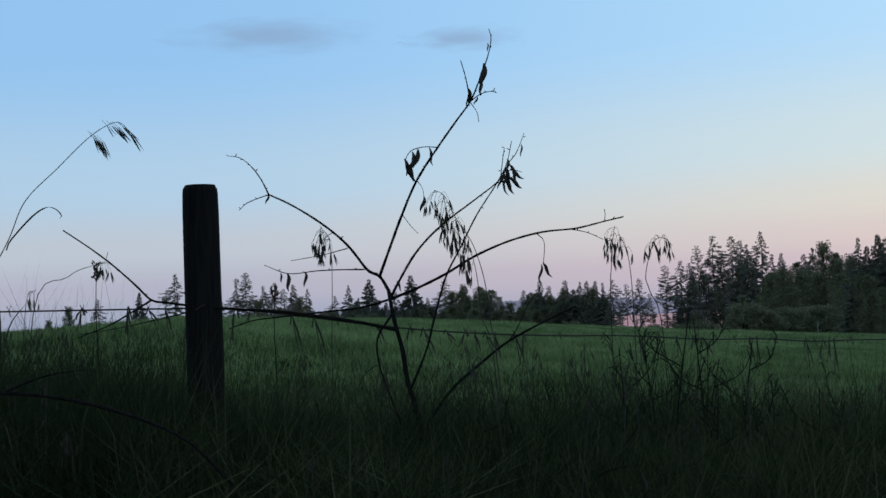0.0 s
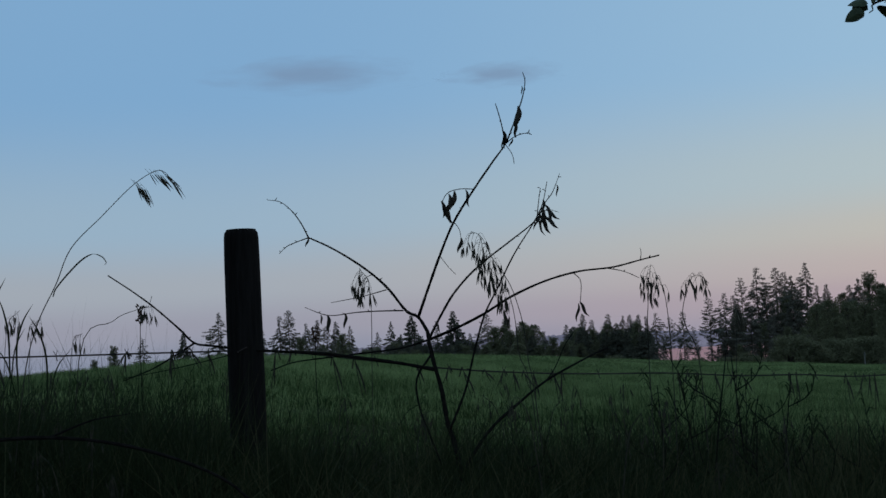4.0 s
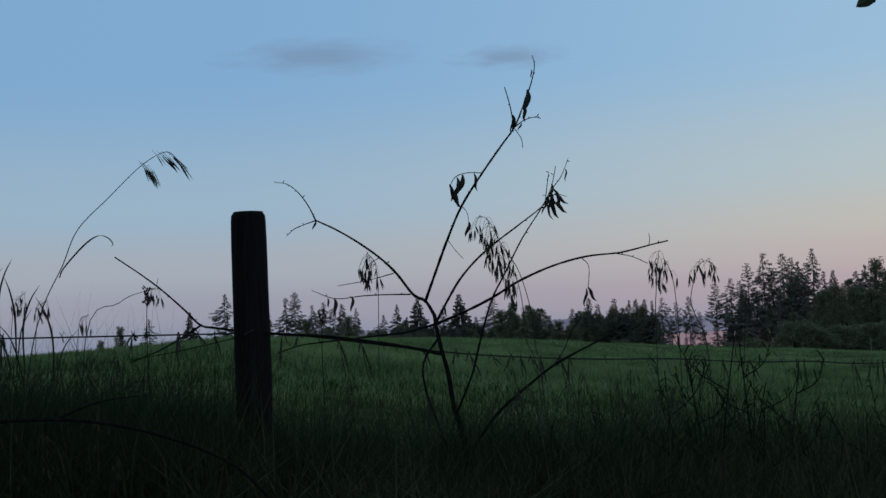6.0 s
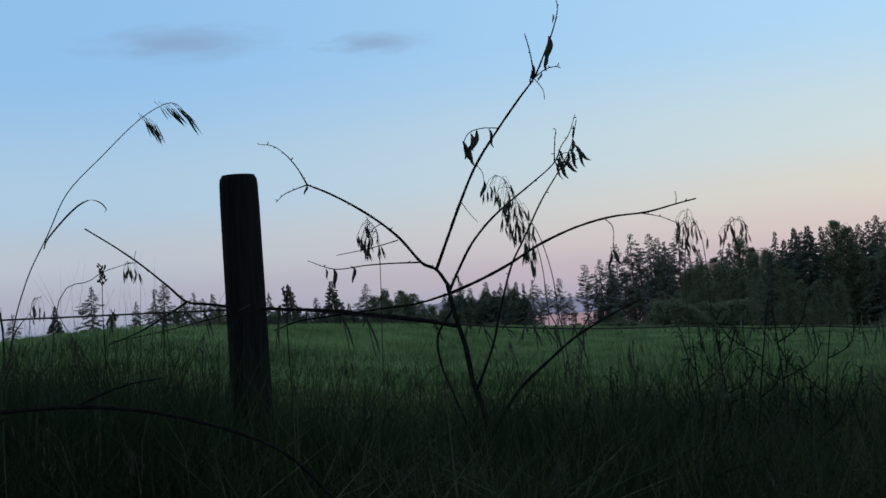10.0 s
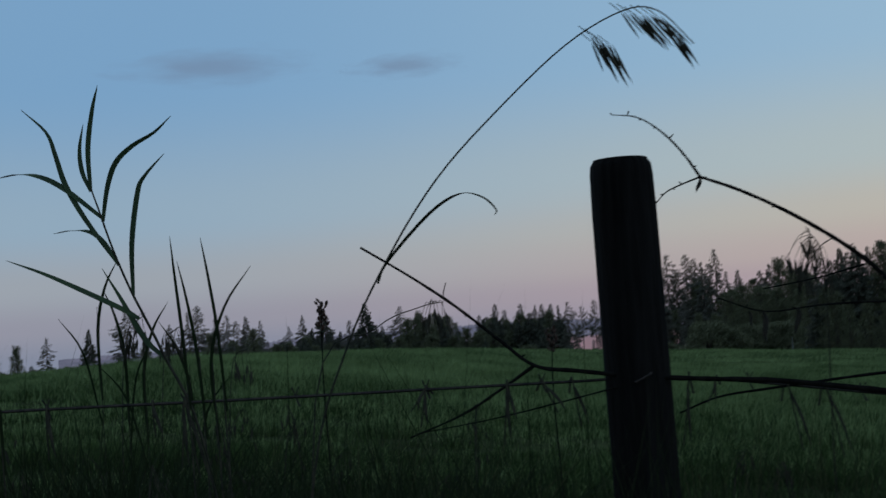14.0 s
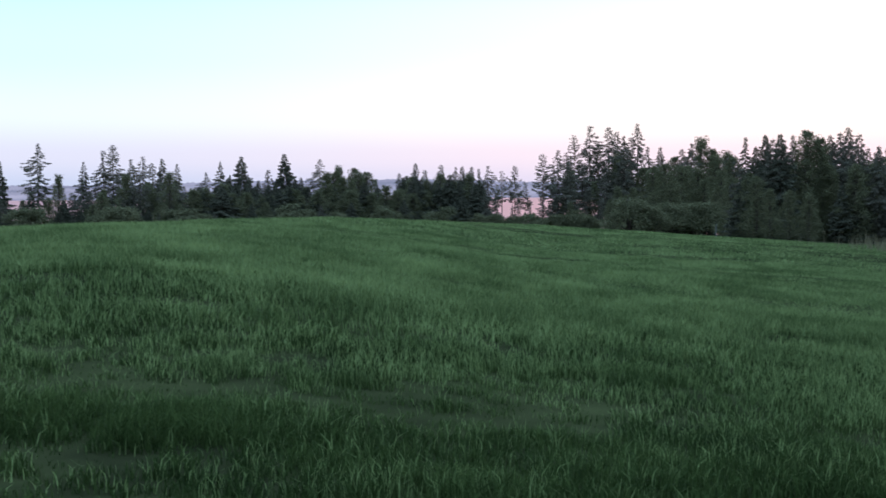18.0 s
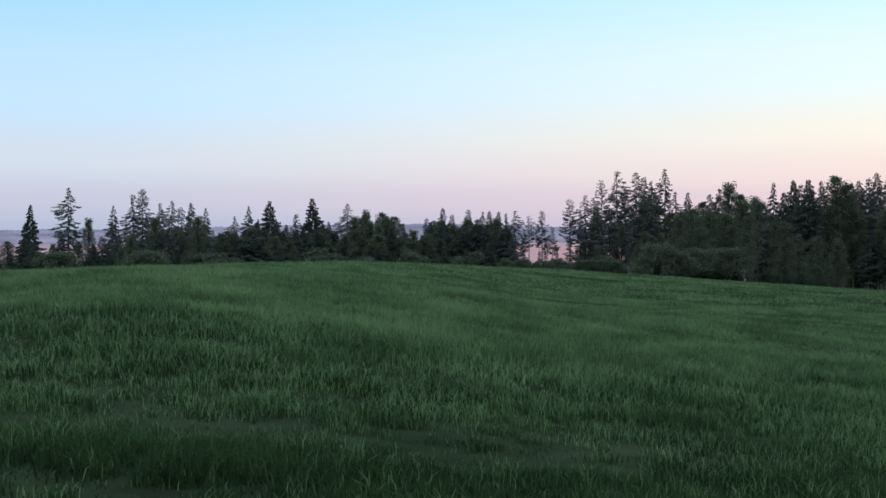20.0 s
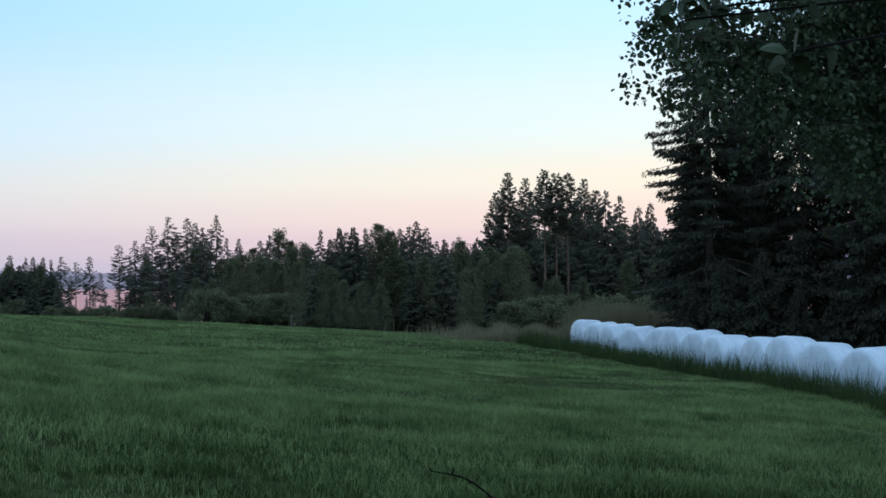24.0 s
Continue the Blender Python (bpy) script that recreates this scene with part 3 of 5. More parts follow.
def make_wire(name, pts, label):
    w = thing(name, label, "fence wire", pts[0])
    o = Vector(pts[0])
    bm = bmesh.new()
    line = tube(bm, [Vector(p) - o for p in pts], 0.0026, 0.0026, 5, 8)
    part("strand", bm, M_WIRE, w)
    dist, last = 0, line[0]
    for p, q in zip(line, line[1:]):
        dist += (q - p).length
        if dist > 0.16:
            dist = 0
            b = bmesh.new()
            d = (q - p).normalized()
            for s in (-1, 1):
                tube(b, [p + Vector((0.005 * s, -0.005, -0.015 * s)), p + Vector((0, 0.003, 0)), p + Vector((0.006, -0.003 * s, 0.016 * s))], 0.0015, 0.0008, 4, 2)
            part("barb", b, M_WIRE, w)
    return w


WIRE_TOP = [(-2.9, -0.60, 0.86), (-1.9, -0.33, 0.835), (-1.03, -0.12, 0.818), (-0.57, -0.06, 0.806), (-0.06, -0.012, 0.795), (0.14, 0.02, 0.787), (0.61, 0.06, 0.713), (0.88, 0.17, 0.682), (1.12, 0.3, 0.664), (1.36, 0.42, 0.652), (1.62, 0.55, 0.628), (1.85, 0.66, 0.618), (2.05, 0.75, 0.6), (2.5, 0.94, 0.585), (4.6, 1.7, 0.48)]
make_wire("barbed_wire", WIRE_TOP, "rusty barbed wire sagging between fence posts")
make_wire("barbed_wire", [(-2.9, -0.60, 0.42), (-1.4, -0.3, 0.40), (-0.01, -0.012, 0.36), (1.2, 0.4, 0.28), (2.5, 0.94, 0.22)], "low rusty barbed wire half hidden in grass")


def hanging_straw(at, length, seed):
    """Dead straw caught on the wire, bent over it and hanging."""
    rd = random.Random(seed)
    t = thing("hanging_straw", "dead dark straw hanging over the barbed wire", "straw", at, group="straws on the wire")
    sx = rd.uniform(-0.03, 0.03)
    bm = bmesh.new()
    tube(bm, [(-0.4 * sx, 0.012, -0.25 * length), (-0.1 * sx, 0.006, 0.002), (0.05 * sx, -0.004, 0.004), (sx * 0.5, -0.008, -0.5 * length), (sx, -0.006, -length)], 0.0022, 0.0012, 5, 4)
    part("stem", bm, M_SEED, t)
    bm = bmesh.new()
    blade(bm, [(0.2 * sx, -0.006, -0.1 * length), (0.7 * sx + 0.006, -0.012, -0.5 * length), (sx + 0.012, -0.014, -0.95 * length)], 0.006, per=3)
    part("leaf", bm, M_SEED, t)


straw_rd = random.Random(31)
WIRE_LINE = spline([Vector(p) for p in WIRE_TOP], 8)
for k in range(44):
    p = WIRE_LINE[straw_rd.randrange(4, len(WIRE_LINE) - 12)]
    if abs(p.x - 0.05) > 0.09:
        hanging_straw(p, straw_rd.uniform(0.03, 0.12), 1800 + k)


# ---------------------------------------------------------------- the withered shrub by the post
shrub = thing("withered_shrub", "bare withered shrub with arching thorny twigs and curled leaves", "shrub", (0.68, -0.1, 0.0))
SHRUB_AT = Vector((0.68, -0.1, 0.0))


def stick(name, pts, r0, r1, parent, per=5, thorns=0):
    """A twig with small buds along it, under the shrub or one of its branches."""
    bm = bmesh.new()
    line = tube(bm, [Vector(p) - SHRUB_AT for p in pts], r0, r1, 6, per, knob=0.14)
    rd = random.Random(len(pts) * 31 + int(r0 * 1e5))
    if thorns:
        for q in line[2::thorns]:
            d = Vector((rd.uniform(-1, 1), rd.uniform(-0.6, 0.6), rd.uniform(-0.3, 1))).normalized()
            spindle(bm, q, q + d * rd.uniform(0.006, 0.014), 0.0016, 4)
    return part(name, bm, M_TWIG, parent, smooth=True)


stick("stem", [(0.69, -0.11, -0.03), (0.685, -0.105, 0.2), (0.677, -0.1, 0.398), (0.664, -0.087, 0.486), (0.645, -0.073, 0.551), (0.632, -0.06, 0.648), (0.614, -0.047, 0.722), (0.603, -0.033, 0.78), (0.597, -0.02, 0.822)], 0.0095, 0.0062, shrub)
arch = stick("branch", [(0.597, -0.02, 0.822), (0.571, 0.01, 0.865), (0.533, 0.04, 0.888), (0.483, 0.07, 0.955), (0.431, 0.1, 1.007), (0.361, 0.13, 1.061), (0.29, 0.16, 1.106), (0.228, 0.19, 1.138)], 0.0055, 0.0027, shrub, thorns=4)
stick("twig", [(0.228, 0.19, 1.138), (0.203, 0.21, 1.188), (0.171, 0.23, 1.232), (0.134, 0.25, 1.263), (0.091, 0.27, 1.274)], 0.0026, 0.0009, arch, thorns=3)
stick("twig", [(0.228, 0.19, 1.138), (0.192, 0.183, 1.126), (0.161, 0.177, 1.113), (0.137, 0.17, 1.091)], 0.0019, 0.0009, arch, thorns=3)
stick("twig", [(0.526, 0.02, 0.888), (0.449, 0.04, 0.891), (0.38, 0.06, 0.891), (0.293, 0.08, 0.887), (0.219, 0.1, 0.916)], 0.0024, 0.0011, arch, thorns=5)
stick("twig", [(0.474, 0.08, 0.956), (0.395, 0.09, 0.939), (0.3, 0.1, 0.926)], 0.0017, 0.0009, arch)
stick("twig", [(0.431, 0.1, 1.007), (0.405, 0.1, 0.992), (0.385, 0.1, 0.965), (0.378, 0.1, 0.945)], 0.0012, 0.0007, arch)
tall = stick("branch", [(0.571, 0.0, 0.865), (0.605, -0.025, 0.946), (0.646, -0.05, 1.042), (0.693, -0.075, 1.137), (0.757, -0.1, 1.227), (0.814, -0.125, 1.299), (0.856, -0.15, 1.35), (0.885, -0.175, 1.41), (0.909, -0.2, 1.468), (0.919, -0.225, 1.511), (0.913, -0.25, 1.535)], 0.0045, 0.001, shrub, thorns=5)
stick("twig", [(0.855, -0.16, 1.35), (0.845, -0.185, 1.409), (0.832, -0.2, 1.459)], 0.0022, 0.0012, tall, thorns=3)
stick("twig", [(0.855, -0.16, 1.347), (0.884, -0.153, 1.368), (0.914, -0.137, 1.378), (0.934, -0.12, 1.376)], 0.0016, 0.0009, tall, thorns=2)
stick("twig", [(0.856, -0.155, 1.345), (0.873, -0.17, 1.314), (0.877, -0.17, 1.286)], 0.0013, 0.0009, tall)
stick("twig", [(0.757, -0.1, 1.228), (0.716, -0.08, 1.233), (0.68, -0.082, 1.223), (0.663, -0.088, 1.195), (0.668, -0.094, 1.161), (0.684, -0.1, 1.132)], 0.0014, 0.0011, tall)
stick("twig", [(0.693, -0.075, 1.137), (0.708, -0.07, 1.115), (0.712, -0.07, 1.085)], 0.0012, 0.0008, tall)
stick("twig", [(0.646, -0.05, 1.042), (0.668, -0.04, 1.01), (0.69, -0.03, 0.985)], 0.0012, 0.0008, tall)
outer = stick("branch", [(0.603, 0.0, 0.805), (0.637, 0.033, 0.867), (0.677, 0.067, 0.931), (0.73, 0.1, 0.99), (0.792, 0.133, 1.042), (0.864, 0.167, 1.094), (0.946, 0.22, 1.158), (0.976, 0.243, 1.21), (1.006, 0.267, 1.249), (1.034, 0.3, 1.312)], 0.0042, 0.0009, shrub, thorns=6)
stick("twig", [(0.95, 0.225, 1.165), (0.96, 0.26, 1.223), (0.968, 0.27, 1.265)], 0.0018, 0.001, outer, thorns=2)
stick("twig", [(0.96, 0.23, 1.18), (0.99, 0.24, 1.19), (1.02, 0.25, 1.182)], 0.0014, 0.0008, outer)
slender = stick("branch", [(0.652, -0.08, 0.534), (0.702, -0.079, 0.646), (0.73, -0.078, 0.743), (0.767, -0.076, 0.856), (0.811, -0.075, 0.936), (0.864, -0.074, 1.032), (0.925, -0.073, 1.12), (0.956, -0.071, 1.177), (0.973, -0.07, 1.242)], 0.0038, 0.001, shrub, thorns=6)
stick("twig", [(0.925, -0.073, 1.12), (0.95, -0.08, 1.128), (0.985, -0.09, 1.14)], 0.0014, 0.0008, slender)
low = stick("branch", [(0.603, -0.02, 0.797), (0.684, -0.022, 0.827), (0.768, -0.025, 0.865), (0.852, -0.027, 0.912), (0.953, -0.03, 0.952), (1.053, -0.033, 0.975), (1.153, -0.035, 0.982), (1.236, -0.038, 0.999), (1.292, -0.04, 1.01)], 0.0046, 0.002, shrub, thorns=5)
stick("twig", [(1.137, -0.035, 0.98), (1.183, -0.055, 0.967), (1.225, -0.08, 0.944)], 0.0016, 0.0009, low, thorns=3)
stick("twig", [(1.037, -0.032, 0.972), (1.057, -0.04, 0.944), (1.051, -0.05, 0.878)], 0.0015, 0.0009, low)
stick("twig", [(1.236, -0.038, 0.999), (1.24, -0.03, 1.02), (1.238, -0.03, 1.035)], 0.0012, 0.0008, low)
lying = stick("branch", [(0.62, -0.04, 0.706), (0.514, -0.015, 0.731), (0.414, 0.0, 0.75), (0.28, 0.0, 0.772), (0.161, -0.025, 0.784), (0.05, -0.035, 0.796), (-0.05, -0.02, 0.812), (-0.113, 0.04, 0.824), (-0.166, 0.075, 0.87), (-0.236, 0.09, 0.933), (-0.307, 0.105, 0.988), (-0.392, 0.12, 1.047)], 0.0062, 0.0021, shrub, thorns=7)
stick("twig", [(-0.113, 0.05, 0.824), (-0.17, 0.04, 0.79), (-0.24, 0.03, 0.752), (-0.33, 0.03, 0.72)], 0.0033, 0.0015, lying)
stick("twig", [(0.05, -0.04, 0.79), (-0.06, -0.03, 0.768), (-0.19, -0.02, 0.745), (-0.32, 0.0, 0.728)], 0.0018, 0.001, lying)
stick("twig", [(-0.236, 0.09, 0.933), (-0.255, 0.09, 0.95), (-0.25, 0.09, 0.975)], 0.0011, 0.0008, lying)
stick("branch", [(0.603, -0.02, 0.797), (0.515, 0.0, 0.776), (0.413, 0.02, 0.768), (0.276, 0.03, 0.758), (0.189, 0.03, 0.75), (0.12, 0.02, 0.729)], 0.0034, 0.0018, shrub)
trail = stick("branch", [(0.677, -0.09, 0.404), (0.763, -0.064, 0.521), (0.856, -0.048, 0.599), (0.941, -0.032, 0.66), (1.044, -0.016, 0.711), (1.129, 0.0, 0.747)], 0.0052, 0.0025, shrub, thorns=6)
stick("twig", [(0.941, -0.032, 0.66), (0.97, -0.03, 0.70), (1.0, -0.03, 0.76), (1.03, -0.03, 0.8)], 0.0018, 0.0009, trail)
stick("branch", [(0.603, -0.03, 0.75), (0.56, -0.04, 0.683), (0.565, -0.06, 0.602), (0.592, -0.08, 0.521), (0.636, -0.1, 0.376), (0.66, -0.1, 0.1)], 0.0034, 0.003, shrub)
stick("twig", [(0.565, -0.05, 0.61), (0.53, -0.05, 0.59), (0.5, -0.05, 0.55)], 0.0013, 0.0008, shrub)


def dry_leaf(at, length, tilt, seed, parent):
    """A withered leaf, hanging and curled along its length."""
    rd = random.Random(seed)
    a = Vector(at) - SHRUB_AT
    d = Vector((math.sin(tilt), rd.uniform(-0.25, 0.25), -math.cos(tilt)))
    side = Vector((math.cos(tilt), 0.3, math.sin(tilt)))
    c = rd.uniform(-0.3, 0.3)
    pts = [a + d * length * u + side * (c * length * u * u + 0.06 * length * math.sin(6 * u)) for u in (0, 0.25, 0.5, 0.75, 1)]
    bm = bmesh.new()
    blade(bm, pts, length * rd.uniform(0.15, 0.26), fold=0.7, side=(0.8, rd.uniform(-0.6, 0.6), 0.2), root=0.2, per=3, thick=0.0008)
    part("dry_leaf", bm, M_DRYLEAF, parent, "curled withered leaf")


for i, (p, ln, tl) in enumerate((((0.683, -0.085, 1.22), 0.05, 0.1), ((0.70, -0.08, 1.228), 0.085, -0.25), ((0.733, -0.085, 1.23), 0.055, 0.1), ((0.664, -0.09, 1.185), 0.06, 0.5), ((0.66, -0.09, 1.2), 0.055, 0.15),
                               ((0.853, -0.155, 1.385), 0.05, 0.1), ((0.85, -0.155, 1.37), 0.04, -0.3), ((0.897, -0.19, 1.45), 0.075, -0.15), ((0.888, -0.17, 1.405), 0.045, -0.2), ((0.91, -0.2, 1.505), 0.025, 0.0), ((0.877, -0.15, 1.362), 0.025, -0.4),
                               ((0.712, -0.07, 1.09), 0.045, -0.1))):
    dry_leaf(p, ln, tl, 100 + i, tall)
for i, (p, ln, tl) in enumerate((((0.958, -0.07, 1.19), 0.045, 0.1), ((0.962, -0.072, 1.175), 0.07, 0.45), ((0.95, -0.07, 1.165), 0.06, 0.25), ((0.965, -0.075, 1.16), 0.05, 0.7), ((0.945, -0.07, 1.155), 0.055, -0.1))):
    dry_leaf(p, ln, tl, 200 + i, slender)
for i, (p, ln, tl) in enumerate((((1.022, 0.285, 1.275), 0.04, 0.05), ((0.966, 0.235, 1.2), 0.04, 0.3), ((0.958, 0.235, 1.175), 0.07, 0.5), ((0.952, 0.23, 1.165), 0.06, 0.1), ((0.975, 0.235, 1.165), 0.055, 0.9), ((0.968, 0.24, 1.18), 0.05, -0.2))):
    dry_leaf(p, ln, tl, 300 + i, outer)
for i, (p, ln, tl) in enumerate((((0.227, 0.19, 1.138), 0.03, -0.15), ((0.29, 0.08, 0.888), 0.055, 0.1), ((0.345, 0.065, 0.89), 0.045, 0.15), ((0.268, 0.09, 0.89), 0.03, 0.2))):
    dry_leaf(p, ln, tl, 400 + i, arch)
for i, (p, ln, tl) in enumerate((((1.05, -0.05, 0.885), 0.05, 0.3), ((1.046, -0.05, 0.88), 0.055, -0.2), ((0.62, 0.0, 0.85), 0.035, 0.6))):
    dry_leaf(p, ln, tl, 500 + i, low)


# ---------------------------------------------------------------- grasses that stand above the rest
def panicle(parent, at, origin, n, spread, drop, seed, size=0.028):
    """A drooping oat-like head: husks on hair-thin stalks, each a part."""
    rd = random.Random(seed)
    a = Vector(at)
    for k in range(n):
        bm = bmesh.new()
        q = a + Vector((rd.uniform(-spread, spread), rd.uniform(-spread, spread) * 0.5, rd.uniform(-drop, 0.0)))
        d = Vector((rd.uniform(-0.35, 0.35), rd.uniform(-0.3, 0.3), -1)).normalized()
        s = size * rd.uniform(0.7, 1.25)
        tube(bm, [a - origin, (a + q) / 2 - origin + Vector((0, 0, 0.01)), q - origin], 0.0005, 0.0004, 4, 3)
        spindle(bm, q - origin, q + d * s - origin, s * 0.06, 5)
        spindle(bm, q - origin + Vector((0.001, 0.001, 0)), q + (d + Vector((0.12, 0.05, 0))).normalized() * s * 0.85 - origin, s * 0.045, 4)
        part("husk", bm, M_SEED, parent)


def stalk_thing(stem, r0, leaves, heads, label, seed, leaf=None):
    base = Vector(stem[0])
    t = thing("grass_stalk", label, "grass stalk", base, group="tall grasses")
    bm = bmesh.new()
    tube(bm, [Vector(p) - base for p in stem], r0, r0 * 0.4, 5, 5)
    part("stalk", bm, M_SEED, t)
    for pts, w in leaves:
        bm = bmesh.new()
        blade(bm, [Vector(p) - base for p in pts], w, per=4)
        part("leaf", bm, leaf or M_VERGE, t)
    for k, (at, n, sp, dr, size) in enumerate(heads):
        panicle(t, at, base, n, sp, dr, seed + k, size)
    return t


# the long arching oat stalk in front of the post
oat = stalk_thing([(-0.52, -0.45, -0.02), (-0.50, -0.46, 0.4), (-0.455, -0.48, 0.73), (-0.403, -0.518, 0.879), (-0.345, -0.53, 0.985), (-0.28, -0.6, 1.072), (-0.2, -0.59, 1.152), (-0.115, -0.614, 1.221), (-0.049, -0.645, 1.251), (-0.012, -0.67, 1.243), (0.02, -0.7, 1.195)], 0.0018,
                  [([(-0.36, -0.51, 0.955), (-0.347, -0.512, 0.981), (-0.29, -0.518, 1.038), (-0.25, -0.526, 1.06), (-0.222, -0.534, 1.053), (-0.207, -0.542, 1.036), (-0.21, -0.55, 1.028)], 0.0042)],
                  [], "tall arching oat stalk with a drooping ripe head", 900)
OB = Vector((-0.52, -0.45, -0.02))
for k, (x, z, ln, tl) in enumerate(((-0.092, 1.222, 0.05, 0.45), (-0.085, 1.218, 0.06, 0.4), (-0.078, 1.212, 0.062, 0.42), (-0.07, 1.21, 0.05, 0.3), (-0.045, 1.245, 0.05, 0.7), (-0.036, 1.242, 0.055, 0.62), (-0.03, 1.242, 0.055, 0.55), (-0.02, 1.243, 0.05, 0.7), (-0.012, 1.238, 0.052, 0.65), (-0.003, 1.228, 0.055, 0.5), (0.004, 1.222, 0.055, 0.45), (-0.09, 1.215, 0.04, 0.3), (-0.055, 1.246, 0.04, 0.5))):
    bm = bmesh.new()
    a = Vector((x, -0.66 + 0.012 * math.sin(3.1 * k), z))
    b = a + ln * Vector((math.sin(tl), 0.1 * math.sin(k * 2.0), -math.cos(tl)))
    spindle(bm, a - OB, b - OB, ln * 0.036, 5)
    spindle(bm, a - OB + Vector((0.003, 0, 0)), b - OB + Vector((0.007, 0.003, 0.004)), ln * 0.026, 4)
    tube(bm, [a - OB, a - OB + Vector((-0.012, 0.004, 0.012))], 0.0005, 0.0005, 4, 1, smooth=False)
    part("husk", bm, M_SEED, oat)

# reed with broad leaves left of the post
RY = -0.24
reed_stem = [(-0.6, RY, -0.02), (-0.575, RY, 0.4), (-0.61, RY, 0.76), (-0.659, RY, 0.887), (-0.684, RY, 0.945), (-0.702, RY, 0.986), (-0.723, RY, 1.044), (-0.74, RY, 1.102), (-0.75, RY, 1.135)]
reed_leaves = [
    ([(-0.735, RY, 1.09), (-0.786, RY, 1.135), (-0.821, RY, 1.156), (-0.853, RY, 1.162), (-0.885, RY, 1.158)], 0.0086),
    ([(-0.715, RY, 1.02), (-0.76, RY, 1.09), (-0.786, RY, 1.142), (-0.798, RY, 1.185), (-0.81, RY, 1.221), (-0.845, RY, 1.257)], 0.0078),
    ([(-0.75, RY, 1.13), (-0.761, RY, 1.16), (-0.763, RY, 1.193), (-0.756, RY, 1.23)], 0.0066),
    ([(-0.75, RY, 1.131), (-0.751, RY, 1.192), (-0.742, RY, 1.249), (-0.732, RY, 1.286)], 0.0074),
    ([(-0.735, RY, 1.085), (-0.726, RY, 1.134), (-0.712, RY, 1.17), (-0.687, RY, 1.193), (-0.654, RY, 1.211), (-0.628, RY, 1.234)], 0.0078),
    ([(-0.697, RY, 0.975), (-0.695, RY, 1.05), (-0.683, RY, 1.123), (-0.672, RY, 1.147), (-0.641, RY, 1.179)], 0.0078),
    ([(-0.716, RY, 1.021), (-0.734, RY, 1.053), (-0.754, RY, 1.071), (-0.781, RY, 1.075), (-0.807, RY, 1.072)], 0.0070),
    ([(-0.69, RY, 0.94), (-0.712, RY, 0.955), (-0.77, RY, 0.987), (-0.824, RY, 1.015), (-0.877, RY, 1.038)], 0.0082),
    ([(-0.655, RY, 0.88), (-0.68, RY, 0.905), (-0.70, RY, 0.94), (-0.715, RY, 0.971), (-0.74, RY, 1.017)], 0.0082),
]
# the clump stands a little on the near side of the fence
REED_EYE, REED_NEAR, REED_SHIFT = Vector((-0.34, -2.19, 0.88)), 0.918, Vector((-0.019, 0, 0))


def nearer(p, k):
    return REED_EYE + (Vector(p) - REED_EYE) * k


reed_leaves = [([nearer(p, REED_NEAR) + REED_SHIFT for p in pts], w * REED_NEAR) for pts, w in reed_leaves]
reed_stem = [nearer(p, REED_NEAR) + REED_SHIFT for p in reed_stem[2:]]
reed_stem = [Vector((-0.56, -0.4, 0.2)), Vector((-0.57, -0.4, 0.5))] + reed_stem
stalk_thing(reed_stem, 0.0028, reed_leaves, [], "tall green reed grass with broad bent leaves", 910, M_REED)
for k, (x, y, h, dx) in enumerate(((-0.64, -0.2, 1.062, -0.008), (-0.585, -0.22, 1.056, -0.015), (-0.6, -0.2, 1.01, 0.07), (-0.61, -0.26, 1.02, -0.02), (-0.9, -0.25, 0.99, -0.05))):
    x, y, h = nearer((x, y, h), 0.85) + REED_SHIFT
    dx *= 0.85
    z0 = ground_at(x, y)
    stalk_thing([(x, y, z0 - 0.02), (x + 0.01, y, z0 + 0.5), (x + 0.006, y, h - 0.12)], 0.002,
                [([(x + 0.01, y, h - 0.22), (x + 0.004, y, h - 0.12), (x + dx * 0.4, y + 0.01, h - 0.05), (x + dx, y + 0.015, h)], 0.0038)],
                [], "upright green grass tuft with narrow leaves", 930 + k)

for k, (x, y, h, dx) in enumerate(((-0.98, 0.7, 1.1, 0.05), (-0.93, 0.72, 1.04, -0.04), (-0.88, 0.66, 1.0, 0.06), (-0.79, 0.7, 0.96, -0.06))):
    stalk_thing([(x, y, -0.02), (x + 0.005, y, 0.5), (x + 0.003, y, h - 0.1)], 0.0015,
                [([(x + 0.005, y, h - 0.3), (x + 0.003, y, h - 0.15), (x + dx * 0.4, y + 0.01, h - 0.06), (x + dx, y + 0.015, h)], 0.007), ([(x + 0.004, y, h - 0.36), (x - dx * 0.6, y, h - 0.2), (x - dx * 1.6, y, h - 0.12)], 0.0045)],
                [], "upright green grass tuft with narrow leaves", 970 + k)

